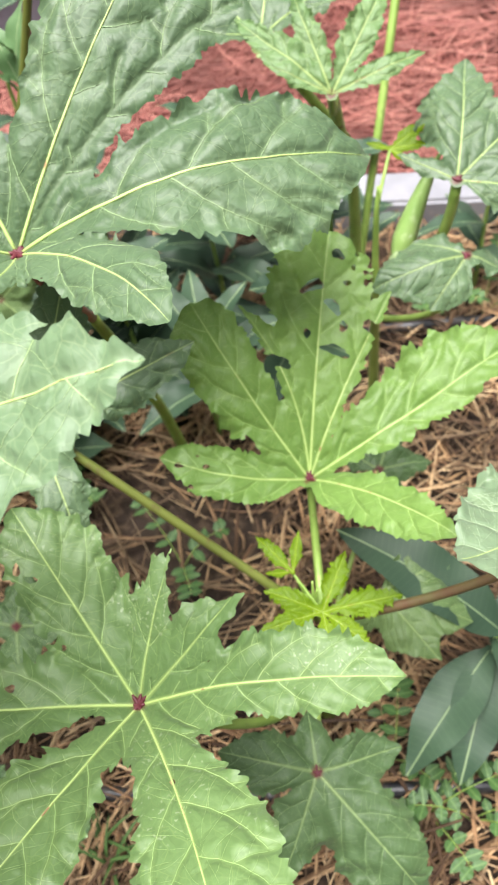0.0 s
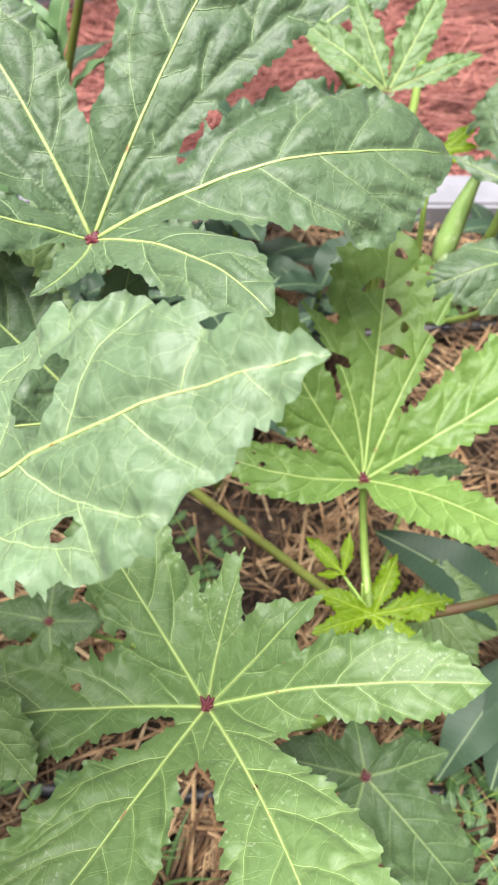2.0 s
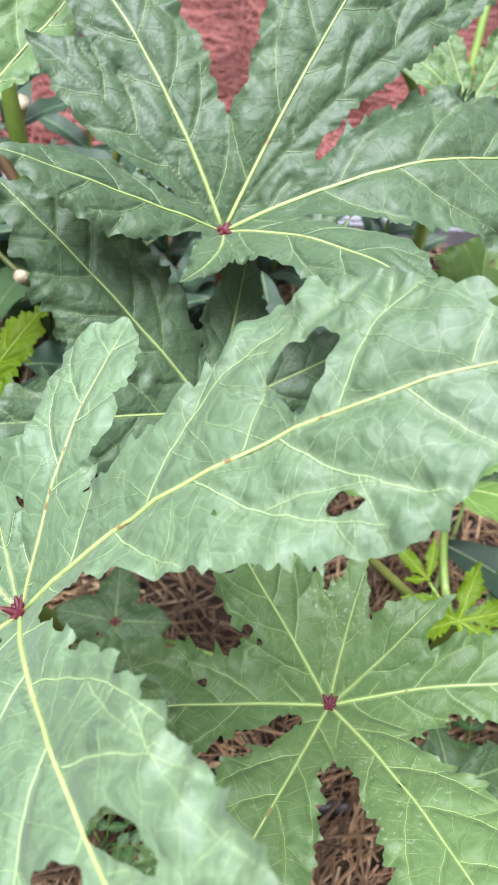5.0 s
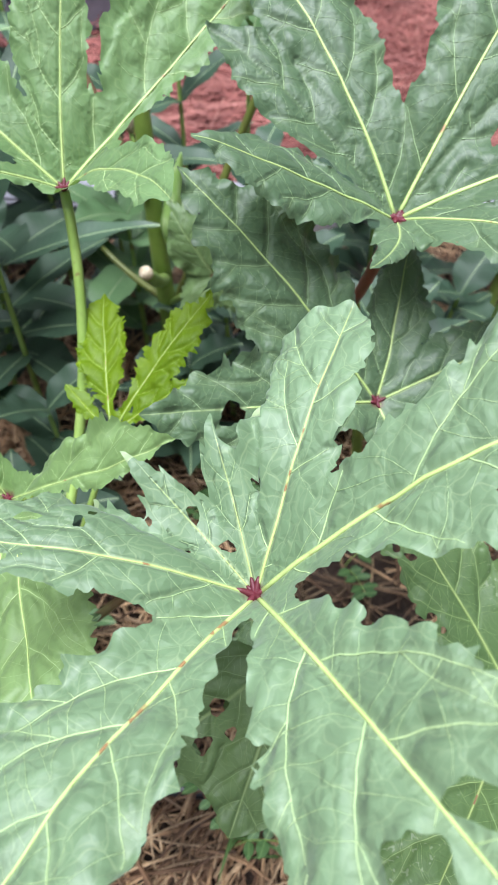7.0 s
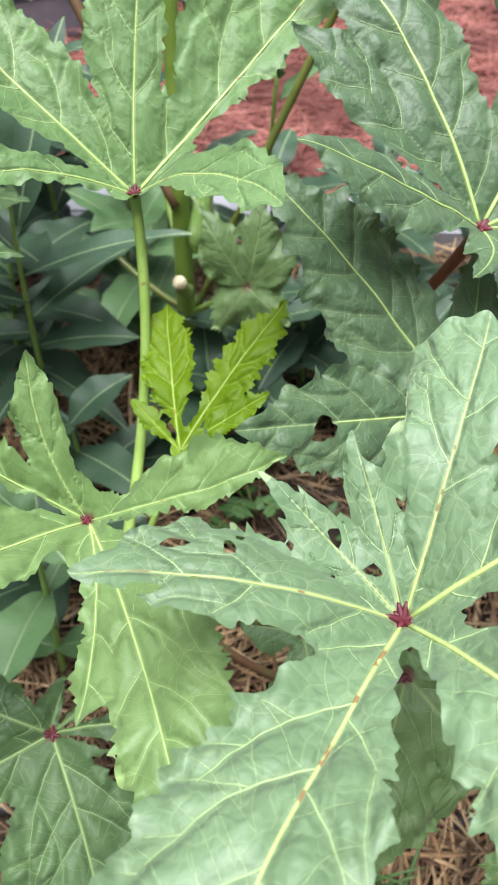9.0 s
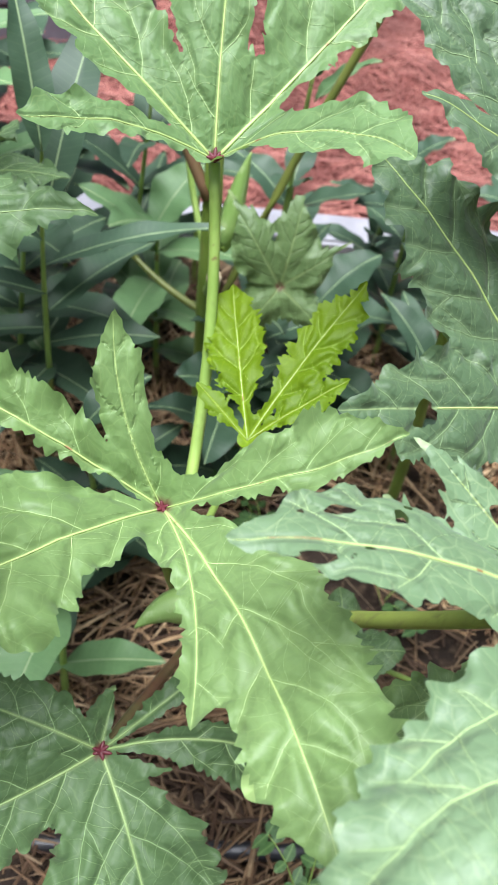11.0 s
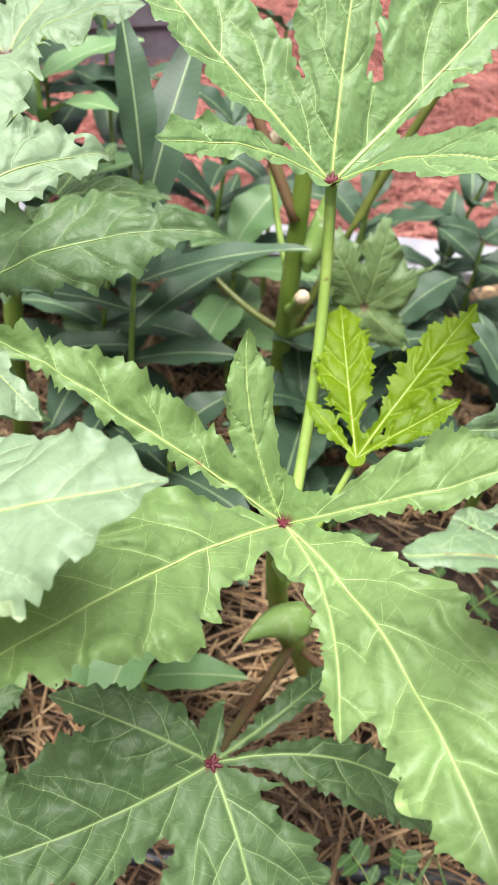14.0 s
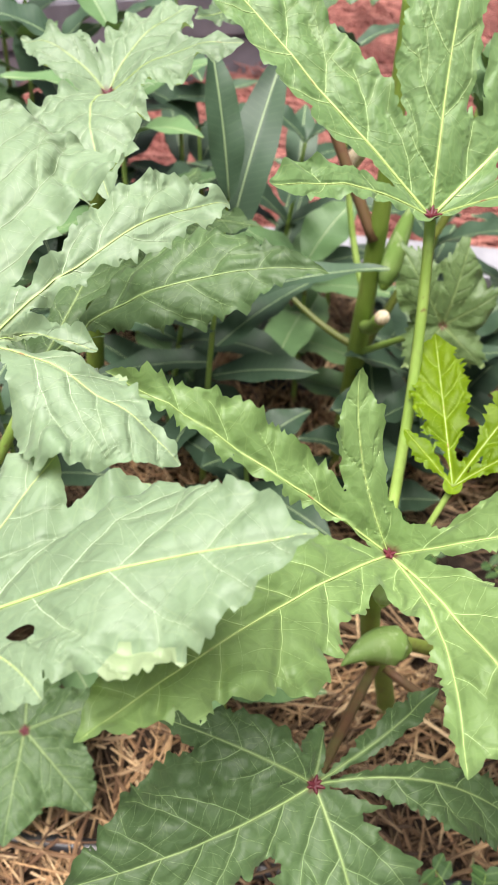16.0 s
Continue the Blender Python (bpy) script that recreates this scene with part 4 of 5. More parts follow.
okra_leaf(young_plant, (-0.262, 0.185, 0.468), [
    ((-0.085, -0.060, -0.032), 0.36, 0.05), ((-0.030, -0.085, -0.05), (0.36, 0.46), 0.05), ((0.05, -0.05, -0.03), 0.30, 0.05)], seed=35, web=0.55, mat=LEAF_DULL, cells=90, rib=0.00092, fold=0.05,
    holes=[(0, 0.45, 0.0, 0.05, 0.04, 0), (1, 0.5, -0.16, 0.035, 0.03, 0), (0, 0.62, 0.10, 0.05, 0.04, 0), (0, 0.80, 0.06, 0.04, 0.05, 0)])
petiole(young_plant, (-0.262, 0.185, 0.468), (-0.390, 0.366, 0.19), (0.02, 0, -0.09), 0.003, 0.004, STALK_DUSK)

# plant with a red stalk and wide crinkled leaf
back_plant = thing("okra_plant", "okra plant with a wide crinkled leaf on a red stalk", "plant", (-0.160, 0.63, 0.0), "okra plants in the bed")
stem(back_plant, [(-0.160, 0.63, 0.0), (-0.170, 0.61, 0.15), (-0.190, 0.58, 0.30), (-0.204, 0.553, 0.40)], 0.007, 0.0050)
okra_leaf(back_plant, (-0.200, 0.442, 0.565), [((0.239, 0.071, 0.008), (0.228, 0.208), 0.161, 0.07, 1.78, 0.025, 0.71), ((0.121, -0.114, 0.042), (0.184, 0.202), 0.105, 0.11, 3.04, 0.072, 0.49), ((0.115, 0.145, 0.168), (0.178, 0.184), 0.06, 0.02, 2.49, 0.016, 0.63), ((-0.112, 0.132, 0.143), (0.164, 0.125), 0.052, -0.04, 3.48, -0.026, 0.5), ((-0.128, -0.043, 0.086), (0.17, 0.19), 0.07, -0.01, 1.6, 0.03, 0.50), ((-0.024, -0.074, 0.019), (0.228, 0.15), 0.094, -0.07, 1.47, 0.112, 0.4), ((0.158, 0.134, 0.087), (0.068, 0.167), 0.055, -0.01, 3.32, 0.043, 0.7), ((-0.128, 0.072, 0.080), (0.20, 0.14), 0.054, 0.01, 1.9, -0.02, 0.56)], seed=41, vein=1.2, quilt=0.010, ribless=(6, 7), droop=1.5, web={(4, 5): 0.26, (5, 1): 0.47, (1, 0): 0.19, (0, 6): 0.22, (6, 2): 0.75, (2, 3): 0.33, (3, 7): 0.62, (7, 4): 0.24}, tooth=0.65, neck=1.29, fold=0.21, wave=0.0050,
    rib=0.00158, cells=160, label="wide crinkled grey-green okra leaf with drooping tips", peak=0.55)
petiole(back_plant, (-0.200, 0.442, 0.565), (-0.204, 0.554, 0.398), (0, 0, -0.01), 0.0046, 0.0050, STALK_RED, "thick dark red leaf stalk")
okra_leaf(centre_plant, (-0.204, 0.372, 0.466), [((-0.152, -0.069, 0.057), 0.20, 0.05), ((-0.136, 0.064, 0.139), 0.22, 0.05), ((0.022, 0.111, 0.064), 0.18, 0.05), ((0.115, 0.059, 0.022), 0.19, 0.06), ((0.034, -0.076, -0.050), 0.20, 0.06)], seed=43, mat=LEAF_MATURE, rib=0.00119, cells=120, fold=0.08,
    holes=[(0, 0.66, 0.02, 0.05, 0.04, 30)], label="shaded dark green okra leaf with a red heart")
petiole(centre_plant, (-0.204, 0.372, 0.466), (-0.006, 0.312, 0.275), (0, 0, 0.0), 0.0034, 0.0042, STALK_OLIVE)

# young plant with an upright leaf
okra_leaf(young_plant, (-0.420, 0.464, 0.565), [((0.153, 0.174, 0.101), (0.077, 0.25), 0.04, 0, 4.29, -0.024, 0.68), ((0.086, -0.108, 0.071), (0.161, 0.167), 0.14, 0.3, 2.34, 0.072, 0.66), ((-0.103, -0.058, 0.045), (0.125, 0.072), 0.06, -0.25, 3.13, -0.058, 0.67), ((0.006, 0.104, 0.144), (0.115, 0.208), 0.03, 0, 4.43, 0.02, 0.5), ((-0.159, 0.086, 0.118), (0.175, 0.097), 0.04, 0, 5, 0.034, 0.4)], seed=51, tooth=0.75, vein=1.2, quilt=0.011, web={(2, 1): 0.1, (1, 0): 0.29, (0, 3): 0.38, (3, 4): 0.34, (4, 2): 0.25}, neck=1.63, mat=LEAF_FRESH, fold=0.21, wave=0.0045, rib=0.00125, cells=150,
    label="fresh green okra leaf held upright on its stalk")
petiole(young_plant, (-0.420, 0.464, 0.565), (-0.428, 0.320, 0.360), (0.012, 0.02, -0.02), 0.0036, 0.0042)
okra_leaf(young_plant, (-0.439, 0.282, 0.462), [((-0.030, 0.044, 0.097), (0.185, 0.171), 0.02, 0, 2.89, 0.101, 0.62), ((0.111, -0.015, 0.083), (0.077, 0.211), 0.14, 0.4, 1.1, -0.08, 0.66), ((0.066, -0.203, 0.085), (0.119, 0.193), 0.14, 0, 4.7, 0.029, 0.51), ((-0.141, -0.152, 0.075), (0.295, 0.184), 0.08, 0, 1.1, -0.014, 0.57), ((-0.158, 0.025, 0.100), (0.121, 0.04), 0.05, -0.35, 1.5, 0.005, 0.56), ((0.015, -0.133, 0.011), (0.053, 0.159), 0.05, 0, 2.99, 0.065, 0.64)], seed=53, quilt=0.022, web={(3, 5): 0.23, (5, 2): 0.22, (2, 1): 0.15, (1, 0): 0.2, (0, 4): 0.22, (4, 3): 0.06}, neck=1.02, mat=LEAF_MINT, fold=0.20, wave=0.007, rib=0.00099, cells=150, red=0.7, peak=0.55,
    label="fresh light green okra leaf with sharp teeth")
petiole(young_plant, (-0.439, 0.282, 0.462), (-0.438, 0.303, 0.42), (0, 0, 0), 0.003, 0.0035)
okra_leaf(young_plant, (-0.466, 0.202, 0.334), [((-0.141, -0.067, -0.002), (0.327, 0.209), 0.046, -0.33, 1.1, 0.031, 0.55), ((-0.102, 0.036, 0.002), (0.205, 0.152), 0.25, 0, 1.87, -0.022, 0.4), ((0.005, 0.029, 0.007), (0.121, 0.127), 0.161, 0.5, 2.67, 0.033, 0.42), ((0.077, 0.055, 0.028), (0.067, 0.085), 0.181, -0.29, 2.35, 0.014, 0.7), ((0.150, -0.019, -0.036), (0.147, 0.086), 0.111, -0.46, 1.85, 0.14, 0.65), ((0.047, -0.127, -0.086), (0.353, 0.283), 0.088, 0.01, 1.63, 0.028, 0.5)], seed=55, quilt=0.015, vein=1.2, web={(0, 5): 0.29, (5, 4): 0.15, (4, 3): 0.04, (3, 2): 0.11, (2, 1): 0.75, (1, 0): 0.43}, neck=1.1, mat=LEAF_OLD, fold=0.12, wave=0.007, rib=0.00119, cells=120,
    label="dark glossy okra leaf low over the straw")
petiole(young_plant, (-0.466, 0.202, 0.334), (-0.396, 0.358, 0.21), (0, 0, 0.0), 0.0035, 0.0045, STALK_DUSK)
okra_leaf(young_plant, (-0.388, 0.358, 0.437), [((-0.012, 0.094, 0.047), (0.17, 0.18), 0.04), ((0.070, 0.074, 0.073), (0.15, 0.12), 0.04), ((-0.034, 0.027, 0.022), 0.15, 0.05), ((0.060, 0.018, 0.040), 0.14, 0.05)], seed=57, web=0.15, neck=2.0, mat=LEAF_SHOOT, fold=0.30, wave=0.004, rib=0.0008, cells=130, tooth=1.6, red=0.0, peak=0.60, quilt=0.02,
    label="bright yellow-green crinkled shoot leaf with narrow lobes")
petiole(young_plant, (-0.388, 0.358, 0.437), (-0.424, 0.323, 0.33), (0, 0, 0), 0.002, 0.003)
pod(young_plant, (-0.410, 0.288, 0.352), (-0.451, 0.269, 0.358), 0.0125, "small pale green okra pod")

pod(young_plant, (-0.428, 0.300, 0.390), (-0.431, 0.297, 0.420), 0.0085, "small green flower bud")

# thick stem with a cut stub
thick_plant = thing("okra_plant", "stout okra stem with a pale cut stub and red stalks", "plant", (-0.39, 0.76, 0.0), "okra plants in the bed")
stem(thick_plant, [(-0.39, 0.76, 0.0), (-0.398, 0.74, 0.2), (-0.403, 0.73, 0.34), (-0.406, 0.728, 0.43), (-0.410, 0.735, 0.52), (-0.414, 0.745, 0.60)], 0.0118, 0.007)
tube_part("stub", bezier((-0.398, 0.725, 0.27), (-0.397, 0.69, 0.29), (-0.400, 0.66, 0.325), (-0.401, 0.635, 0.352), 8), 0.0075, 0.007, STALK, thick_plant)
tube_part("cut_end", bezier((-0.401, 0.635, 0.352), (-0.401, 0.633, 0.354), (-0.401, 0.631, 0.356), (-0.401, 0.628, 0.359), 3), 0.0071, 0.0068, CUT, thick_plant, "pale cut end of a stalk")
petiole(thick_plant, (-0.51, 0.80, 0.56), (-0.408, 0.72, 0.38), (0, 0, 0), 0.005, 0.006, STALK_DUSK)
petiole(thick_plant, (-0.235, 0.775, 0.63), (-0.395, 0.745, 0.20), (0.0, 0.03, 0.0), 0.0042, 0.0048, STALK_OLIVE)
petiole(thick_plant, (-0.482, 0.801, 0.252), (-0.398, 0.735, 0.23), (0, 0, -0.01), 0.0032, 0.0045, STALK_OLIVE)
pod(thick_plant, (-0.388, 0.72, 0.33), (-0.372, 0.735, 0.425), 0.011)
tube_part("flower_bud", [Vector((-0.426, 0.808, 0.424)) + Vector((0.003, -0.002, 0.0065)) * (k - 3) for k in range(7)], 0.0095, 0.0075, CUT, thick_plant, "pale cream flower bud")
petiole(thick_plant, (-0.435, 0.814, 0.406), (-0.402, 0.735, 0.30), (0, 0, -0.02), 0.003, 0.004)
okra_leaf(thick_plant, (-0.335, 0.66, 0.33), [((-0.045, 0.030, 0.058), 0.36, 0.10), ((0.014, 0.038, 0.068), 0.38, 0.10), ((0.048, 0.012, 0.034), 0.34, 0.10), ((-0.025, -0.020, -0.030), 0.34, 0.08), ((0.036, -0.022, -0.022), 0.34, 0.08)], seed=61, web=0.72, tooth=0.35, mat=LEAF_DULL, droop=0.7, fold=0.16, wave=0.004, quilt=0.0015, cells=90, rib=0.0006, red=0.0, holes=[(1, 0.55, 0.22, 0.05, 0.04, 0)],
    label="dull rounded okra leaf folded upwards behind the shoot")
petiole(thick_plant, (-0.335, 0.66, 0.33), (-0.398, 0.738, 0.22), (0, 0, 0), 0.003, 0.004)
okra_leaf(thick_plant, (-0.51, 0.80, 0.56), [
    ((-0.10, 0.06, 0.05), 0.22, 0.05), ((0.02, 0.12, 0.05), 0.22, 0.05), ((0.10, 0.03, 0.02), 0.20, 0.05), ((-0.08, -0.07, 0.01), 0.22, 0.05)], seed=63, cells=80)
okra_leaf(thick_plant, (-0.235, 0.775, 0.63), [
    ((-0.06, 0.10, 0.05), 0.22, 0.05), ((0.09, 0.08, 0.03), 0.22, 0.05), ((0.10, -0.03, -0.02), 0.20, 0.05)], seed=65, cells=80)

# plant bearing a long ridged pod
pod_plant = thing("okra_plant", "okra plant with a long ridged green pod", "plant", (0.075, 0.77, 0.0), "okra plants in the bed")
stem(pod_plant, [(0.075, 0.77, 0.0), (0.070, 0.74, 0.15), (0.066, 0.70, 0.26), (0.062, 0.69, 0.36), (0.063, 0.695, 0.42)], 0.008, 0.0016, STALK)
pod(pod_plant, (0.085, 0.690, 0.330), (0.128, 0.740, 0.425), 0.0112, "long pale green ridged okra pod")
petiole(pod_plant, (0.130, 0.656, 0.450), (0.070, 0.70, 0.28), (0.02, 0, -0.03), 0.005, 0.006, STALK)
okra_leaf(pod_plant, (0.130, 0.656, 0.450), [
    ((0.017, 0.122, 0.045), 0.29, 0.10), ((0.100, 0.090, 0.032), 0.24, 0.05), ((-0.053, 0.034, 0.006), 0.14, 0.05), ((0.101, -0.010, -0.019), 0.24, 0.05)], seed=71, fold=0.12, cells=100, rib=0.00106, label="okra leaf with a broad arching upper lobe")
okra_leaf(pod_plant, (0.139, 0.612, 0.400), [
    ((-0.088, -0.028, -0.010), 0.36, 0.12), ((-0.038, -0.045, -0.030), 0.36, 0.10), ((-0.049, 0.023, -0.003), 0.29, 0.1), ((0.04, 0.0, -0.02), 0.29, 0.05)], seed=73, fold=0.03, cells=80, tooth=0.6, rib=0.00079, label="small rounded okra leaf")
petiole(pod_plant, (0.139, 0.612, 0.400), (0.069, 0.72, 0.22), (0.03, -0.02, -0.02), 0.003, 0.004)

okra_leaf(pod_plant, (0.076, 0.731, 0.436), [((-0.024, 0.004, 0.006), 0.16, 0.05), ((0.037, 0.023, 0.013), 0.16, 0.05), ((0.038, 0.005, 0.0), 0.14, 0.05), ((0.017, -0.010, -0.008), 0.18, 0.05)], seed=75, web=0.12, fold=0.2, wave=0.002, mat=LEAF_SHOOT, rib=0.0005, cells=60, tooth=1.4, red=0.0, label="small yellow-green shoot leaf beside the pod")
petiole(pod_plant, (0.076, 0.731, 0.436), (0.063, 0.694, 0.40), (0, 0, 0), 0.0015, 0.002)

# slender plant at the back of the bed
far_plant = thing("okra_plant", "slender okra plant with narrow leaf lobes at the bed's edge", "plant", (0.05, 0.95, 0.0), "okra plants in the bed")
stem(far_plant, [(0.05, 0.95, 0.0), (0.055, 0.93, 0.2), (0.03, 0.84, 0.40), (0.022, 0.77, 0.46)], 0.009, 0.005, STALK)
okra_leaf(far_plant, (0.020, 0.736, 0.494), [
    ((-0.035, 0.073, 0.062), 0.13, 0.05), ((0.055, 0.085, 0.062), 0.14, 0.05), ((0.089, 0.034, 0.017), 0.11, 0.08), ((-0.060, 0.022, 0.019), 0.14, 0.08), ((-0.090, 0.060, 0.05), 0.14, 0.05)], seed=81, web=0.12, fold=0.18, mat=LEAF_FRESH, cells=100, rib=0.00086, red=0.0)
petiole(far_plant, (0.020, 0.736, 0.494), (0.022, 0.77, 0.455), (0, 0, 0), 0.003, 0.004)
stem(far_plant, [(0.055, 0.952, 0.0), (0.075, 0.98, 0.18), (0.10, 1.05, 0.35), (0.135, 1.20, 0.55), (0.15, 1.28, 0.70)], 0.006, 0.005, STALK)
okra_leaf(far_plant, (-0.046, 0.79, 0.524), [
    ((0.10, 0.05, 0.04), 0.19, 0.05), ((0.02, 0.11, 0.06), 0.20, 0.05), ((-0.09, 0.06, 0.05), 0.20, 0.05), ((-0.06, -0.02, 0.02), 0.20, 0.05)], seed=83, cells=80)
petiole(far_plant, (-0.046, 0.79, 0.524), (0.04, 0.87, 0.36), (0, 0, 0), 0.005, 0.006)

# plant at the end of the row
end_plant = thing("okra_plant", "okra plant with pale chewed leaves and dark lower leaves", "plant", (-0.74, 0.36, 0.0), "okra plants in the bed")
stem(end_plant, [(-0.74, 0.36, 0.0), (-0.735, 0.35, 0.2), (-0.73, 0.34, 0.38), (-0.72, 0.34, 0.52)], 0.012, 0.006)
okra_leaf(end_plant, (-0.663, 0.161, 0.536), [((0.165, 0.020, 0.077), (0.23, 0.29), 0.044, 0, 1.35, 0.003, 0.60), ((0.077, -0.034, 0.041), (0.298, 0.296), 0.029, 0.07, 1.68, 0.14, 0.45), ((0.060, 0.074, 0.045), (0.302, 0.274), 0.049, 0, 2.93, -0.072, 0.43), ((-0.068, -0.073, 0.046), (0.253, 0.256), 0.049, 0.01, 1.7, 0.006, 0.44)], seed=91, tooth=0.75, neck=2.5, web={(3, 1): 0.34, (1, 0): 0.29, (0, 2): 0.33, (2, 3): 0.3}, mat=LEAF_GLARE, droop=0.5, fold=0.08, cells=120, rib=0.00119,
    holes=[(1, 0.72, 0.12, 0.06, 0.03, 30)], label="large pale green okra leaf close over the others")
petiole(end_plant, (-0.663, 0.161, 0.536), (-0.732, 0.345, 0.36), (0, 0, -0.02))
okra_leaf(end_plant, (-0.643, 0.282, 0.594), [((0.104, 0.087, 0.033), (0.092, 0.151), 0.1, 0, 2.41, 0.037, 0.66), ((0.093, -0.051, -0.006), (0.379, 0.159), 0.08, 0, 1.39, 0.035, 0.57), ((0.048, 0.008, -0.014), (0.042, 0.154), 0.05, 0, 4.94, 0.137, 0.59), ((-0.023, 0.134, 0.048), (0.38, 0.243), 0.05, 0, 1.64, -0.031, 0.69), ((-0.102, -0.017, 0.019), (0.22, 0.265), 0.05, 0, 2.1, -0.011, 0.62)], seed=93, neck=1.9, mat=LEAF_GLARE, web={(4, 1): 0.18, (1, 2): 0.14, (2, 0): 0.2, (0, 3): 0.2, (3, 4): 0.08}, peak=0.58, fold=0.14, wave=0.008, cells=120, rib=0.00086,
    holes=[(1, 0.85, 0.10, 0.08, 0.05, 0), (0, 0.9, 0.04, 0.02, 0.015, 0)], label="pale crumpled okra leaf with a torn edge")
petiole(end_plant, (-0.643, 0.282, 0.594), (-0.724, 0.34, 0.45), (0, 0, -0.01))
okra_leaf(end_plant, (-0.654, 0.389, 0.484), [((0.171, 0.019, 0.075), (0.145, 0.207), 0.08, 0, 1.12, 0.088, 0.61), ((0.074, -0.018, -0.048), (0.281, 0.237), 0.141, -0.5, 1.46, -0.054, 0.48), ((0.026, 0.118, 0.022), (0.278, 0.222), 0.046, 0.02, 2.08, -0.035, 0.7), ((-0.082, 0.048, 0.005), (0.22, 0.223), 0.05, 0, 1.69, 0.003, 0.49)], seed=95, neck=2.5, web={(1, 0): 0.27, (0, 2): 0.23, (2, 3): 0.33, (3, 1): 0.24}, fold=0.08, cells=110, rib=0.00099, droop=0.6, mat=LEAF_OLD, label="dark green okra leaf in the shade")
petiole(end_plant, (-0.654, 0.389, 0.484), (-0.732, 0.346, 0.33), (0, 0, -0.01))
okra_leaf(end_plant, (-0.700, 0.330, 0.085), [((0.075, 0.030, 0.01), 0.30, 0.08), ((0.070, -0.060, -0.02), 0.34, 0.05), ((0.0, -0.095, -0.02), 0.34, 0.05), ((-0.08, -0.02, 0.0), 0.34, 0.05), ((-0.01, 0.085, 0.01), 0.34, 0.05)], seed=97, fold=0.05, cells=70, rib=0.00079, mat=LEAF_OLD)
petiole(end_plant, (-0.700, 0.330, 0.085), (-0.738, 0.357, 0.03), (0, 0, 0), 0.002, 0.003)

corner_plant = thing("okra_plant", "okra plant with grey-green crumpled top leaves", "plant", (-0.70, 0.72, 0.0), "okra plants in the bed")
stem(corner_plant, [(-0.70, 0.72, 0.0), (-0.69, 0.70, 0.2), (-0.67, 0.67, 0.4), (-0.655, 0.64, 0.50)], 0.012, 0.006)
okra_leaf(corner_plant, (-0.638, 0.586, 0.567), [((0.025, -0.143, 0.001), (0.289, 0.275), 0.16, 0, 1.83, -0.049, 0.3), ((0.095, -0.003, 0.043), (0.309, 0.191), 0.12, 0, 1.1, 0, 0.53), ((0.055, 0.080, 0.033), (0.288, 0.302), 0.12, 0, 2.34, 0.05, 0.44), ((-0.066, 0.032, 0.017), (0.3, 0.298), 0.12, 0, 1.74, -0.081, 0.48)], seed=101, neck=1.14, web={(0, 1): 0.31, (1, 2): 0.3, (2, 3): 0.3, (3, 0): 0.29}, mat=LEAF_GLARE, fold=0.12, wave=0.009, cells=110, rib=0.00079, label="grey-green crumpled okra leaf drooping at the tips")
petiole(corner_plant, (-0.638, 0.586, 0.567), (-0.66, 0.65, 0.47), (0, 0, 0))
okra_leaf(corner_plant, (-0.62, 0.62, 0.44), [
    ((0.10, -0.02, 0.02), 0.22, 0.1), ((-0.03, -0.08, -0.05), 0.29, 0.1), ((0.04, 0.10, 0.0), 0.22, 0.05)], seed=103, cells=70, mat=LEAF_OLD)
petiole(corner_plant, (-0.62, 0.62, 0.44), (-0.68, 0.69, 0.28), (0, 0, 0))


# Bushy plants with long smooth leaves
def lance_plant(at, height, pairs, length, width, seed, lean=(0, 0), mat=None, label=""):
    rng = random.Random(seed)
    pl = thing("milkweed_plant", label or "bushy plant with long smooth dark green leaves", "plant", (at[0], at[1], 0.0), "smooth-leaved plants in the bed")
    top = Vector((at[0] + lean[0], at[1] + lean[1], height))
    foot = Vector((at[0], at[1], 0.0))
    path = bezier(foot, foot.lerp(top, 0.3), foot.lerp(top, 0.7) + Vector((0, 0, 0.01)), top, 12)
    tube_part("stem", path, 0.0042, 0.0022, STALK, pl, "", 7)
    turn = rng.uniform(0, 3)
    for k in range(pairs):
        u = 0.22 + 0.78 * k / max(1, pairs - 1)
        q = path[min(12, int(round(u * 12)))]
        turn += 1.57 + rng.uniform(-0.3, 0.3)
        for h in (0, 1):
            a = turn + h * math.pi + rng.uniform(-0.25, 0.25)
            L = length * rng.uniform(0.75, 1.1) * (1 - 0.35 * max(0, u - 0.75) / 0.25)
            rise = rng.uniform(-0.05, 0.55) + 0.5 * max(0, u - 0.7)
            d = Vector((math.cos(a), math.sin(a), rise)).normalized()
            lance_leaf(pl, q, q + d * L, width * rng.uniform(0.95, 1.35), rng.uniform(0.03, 0.12), mat, seed * 50 + k * 2 + h)
    return pl


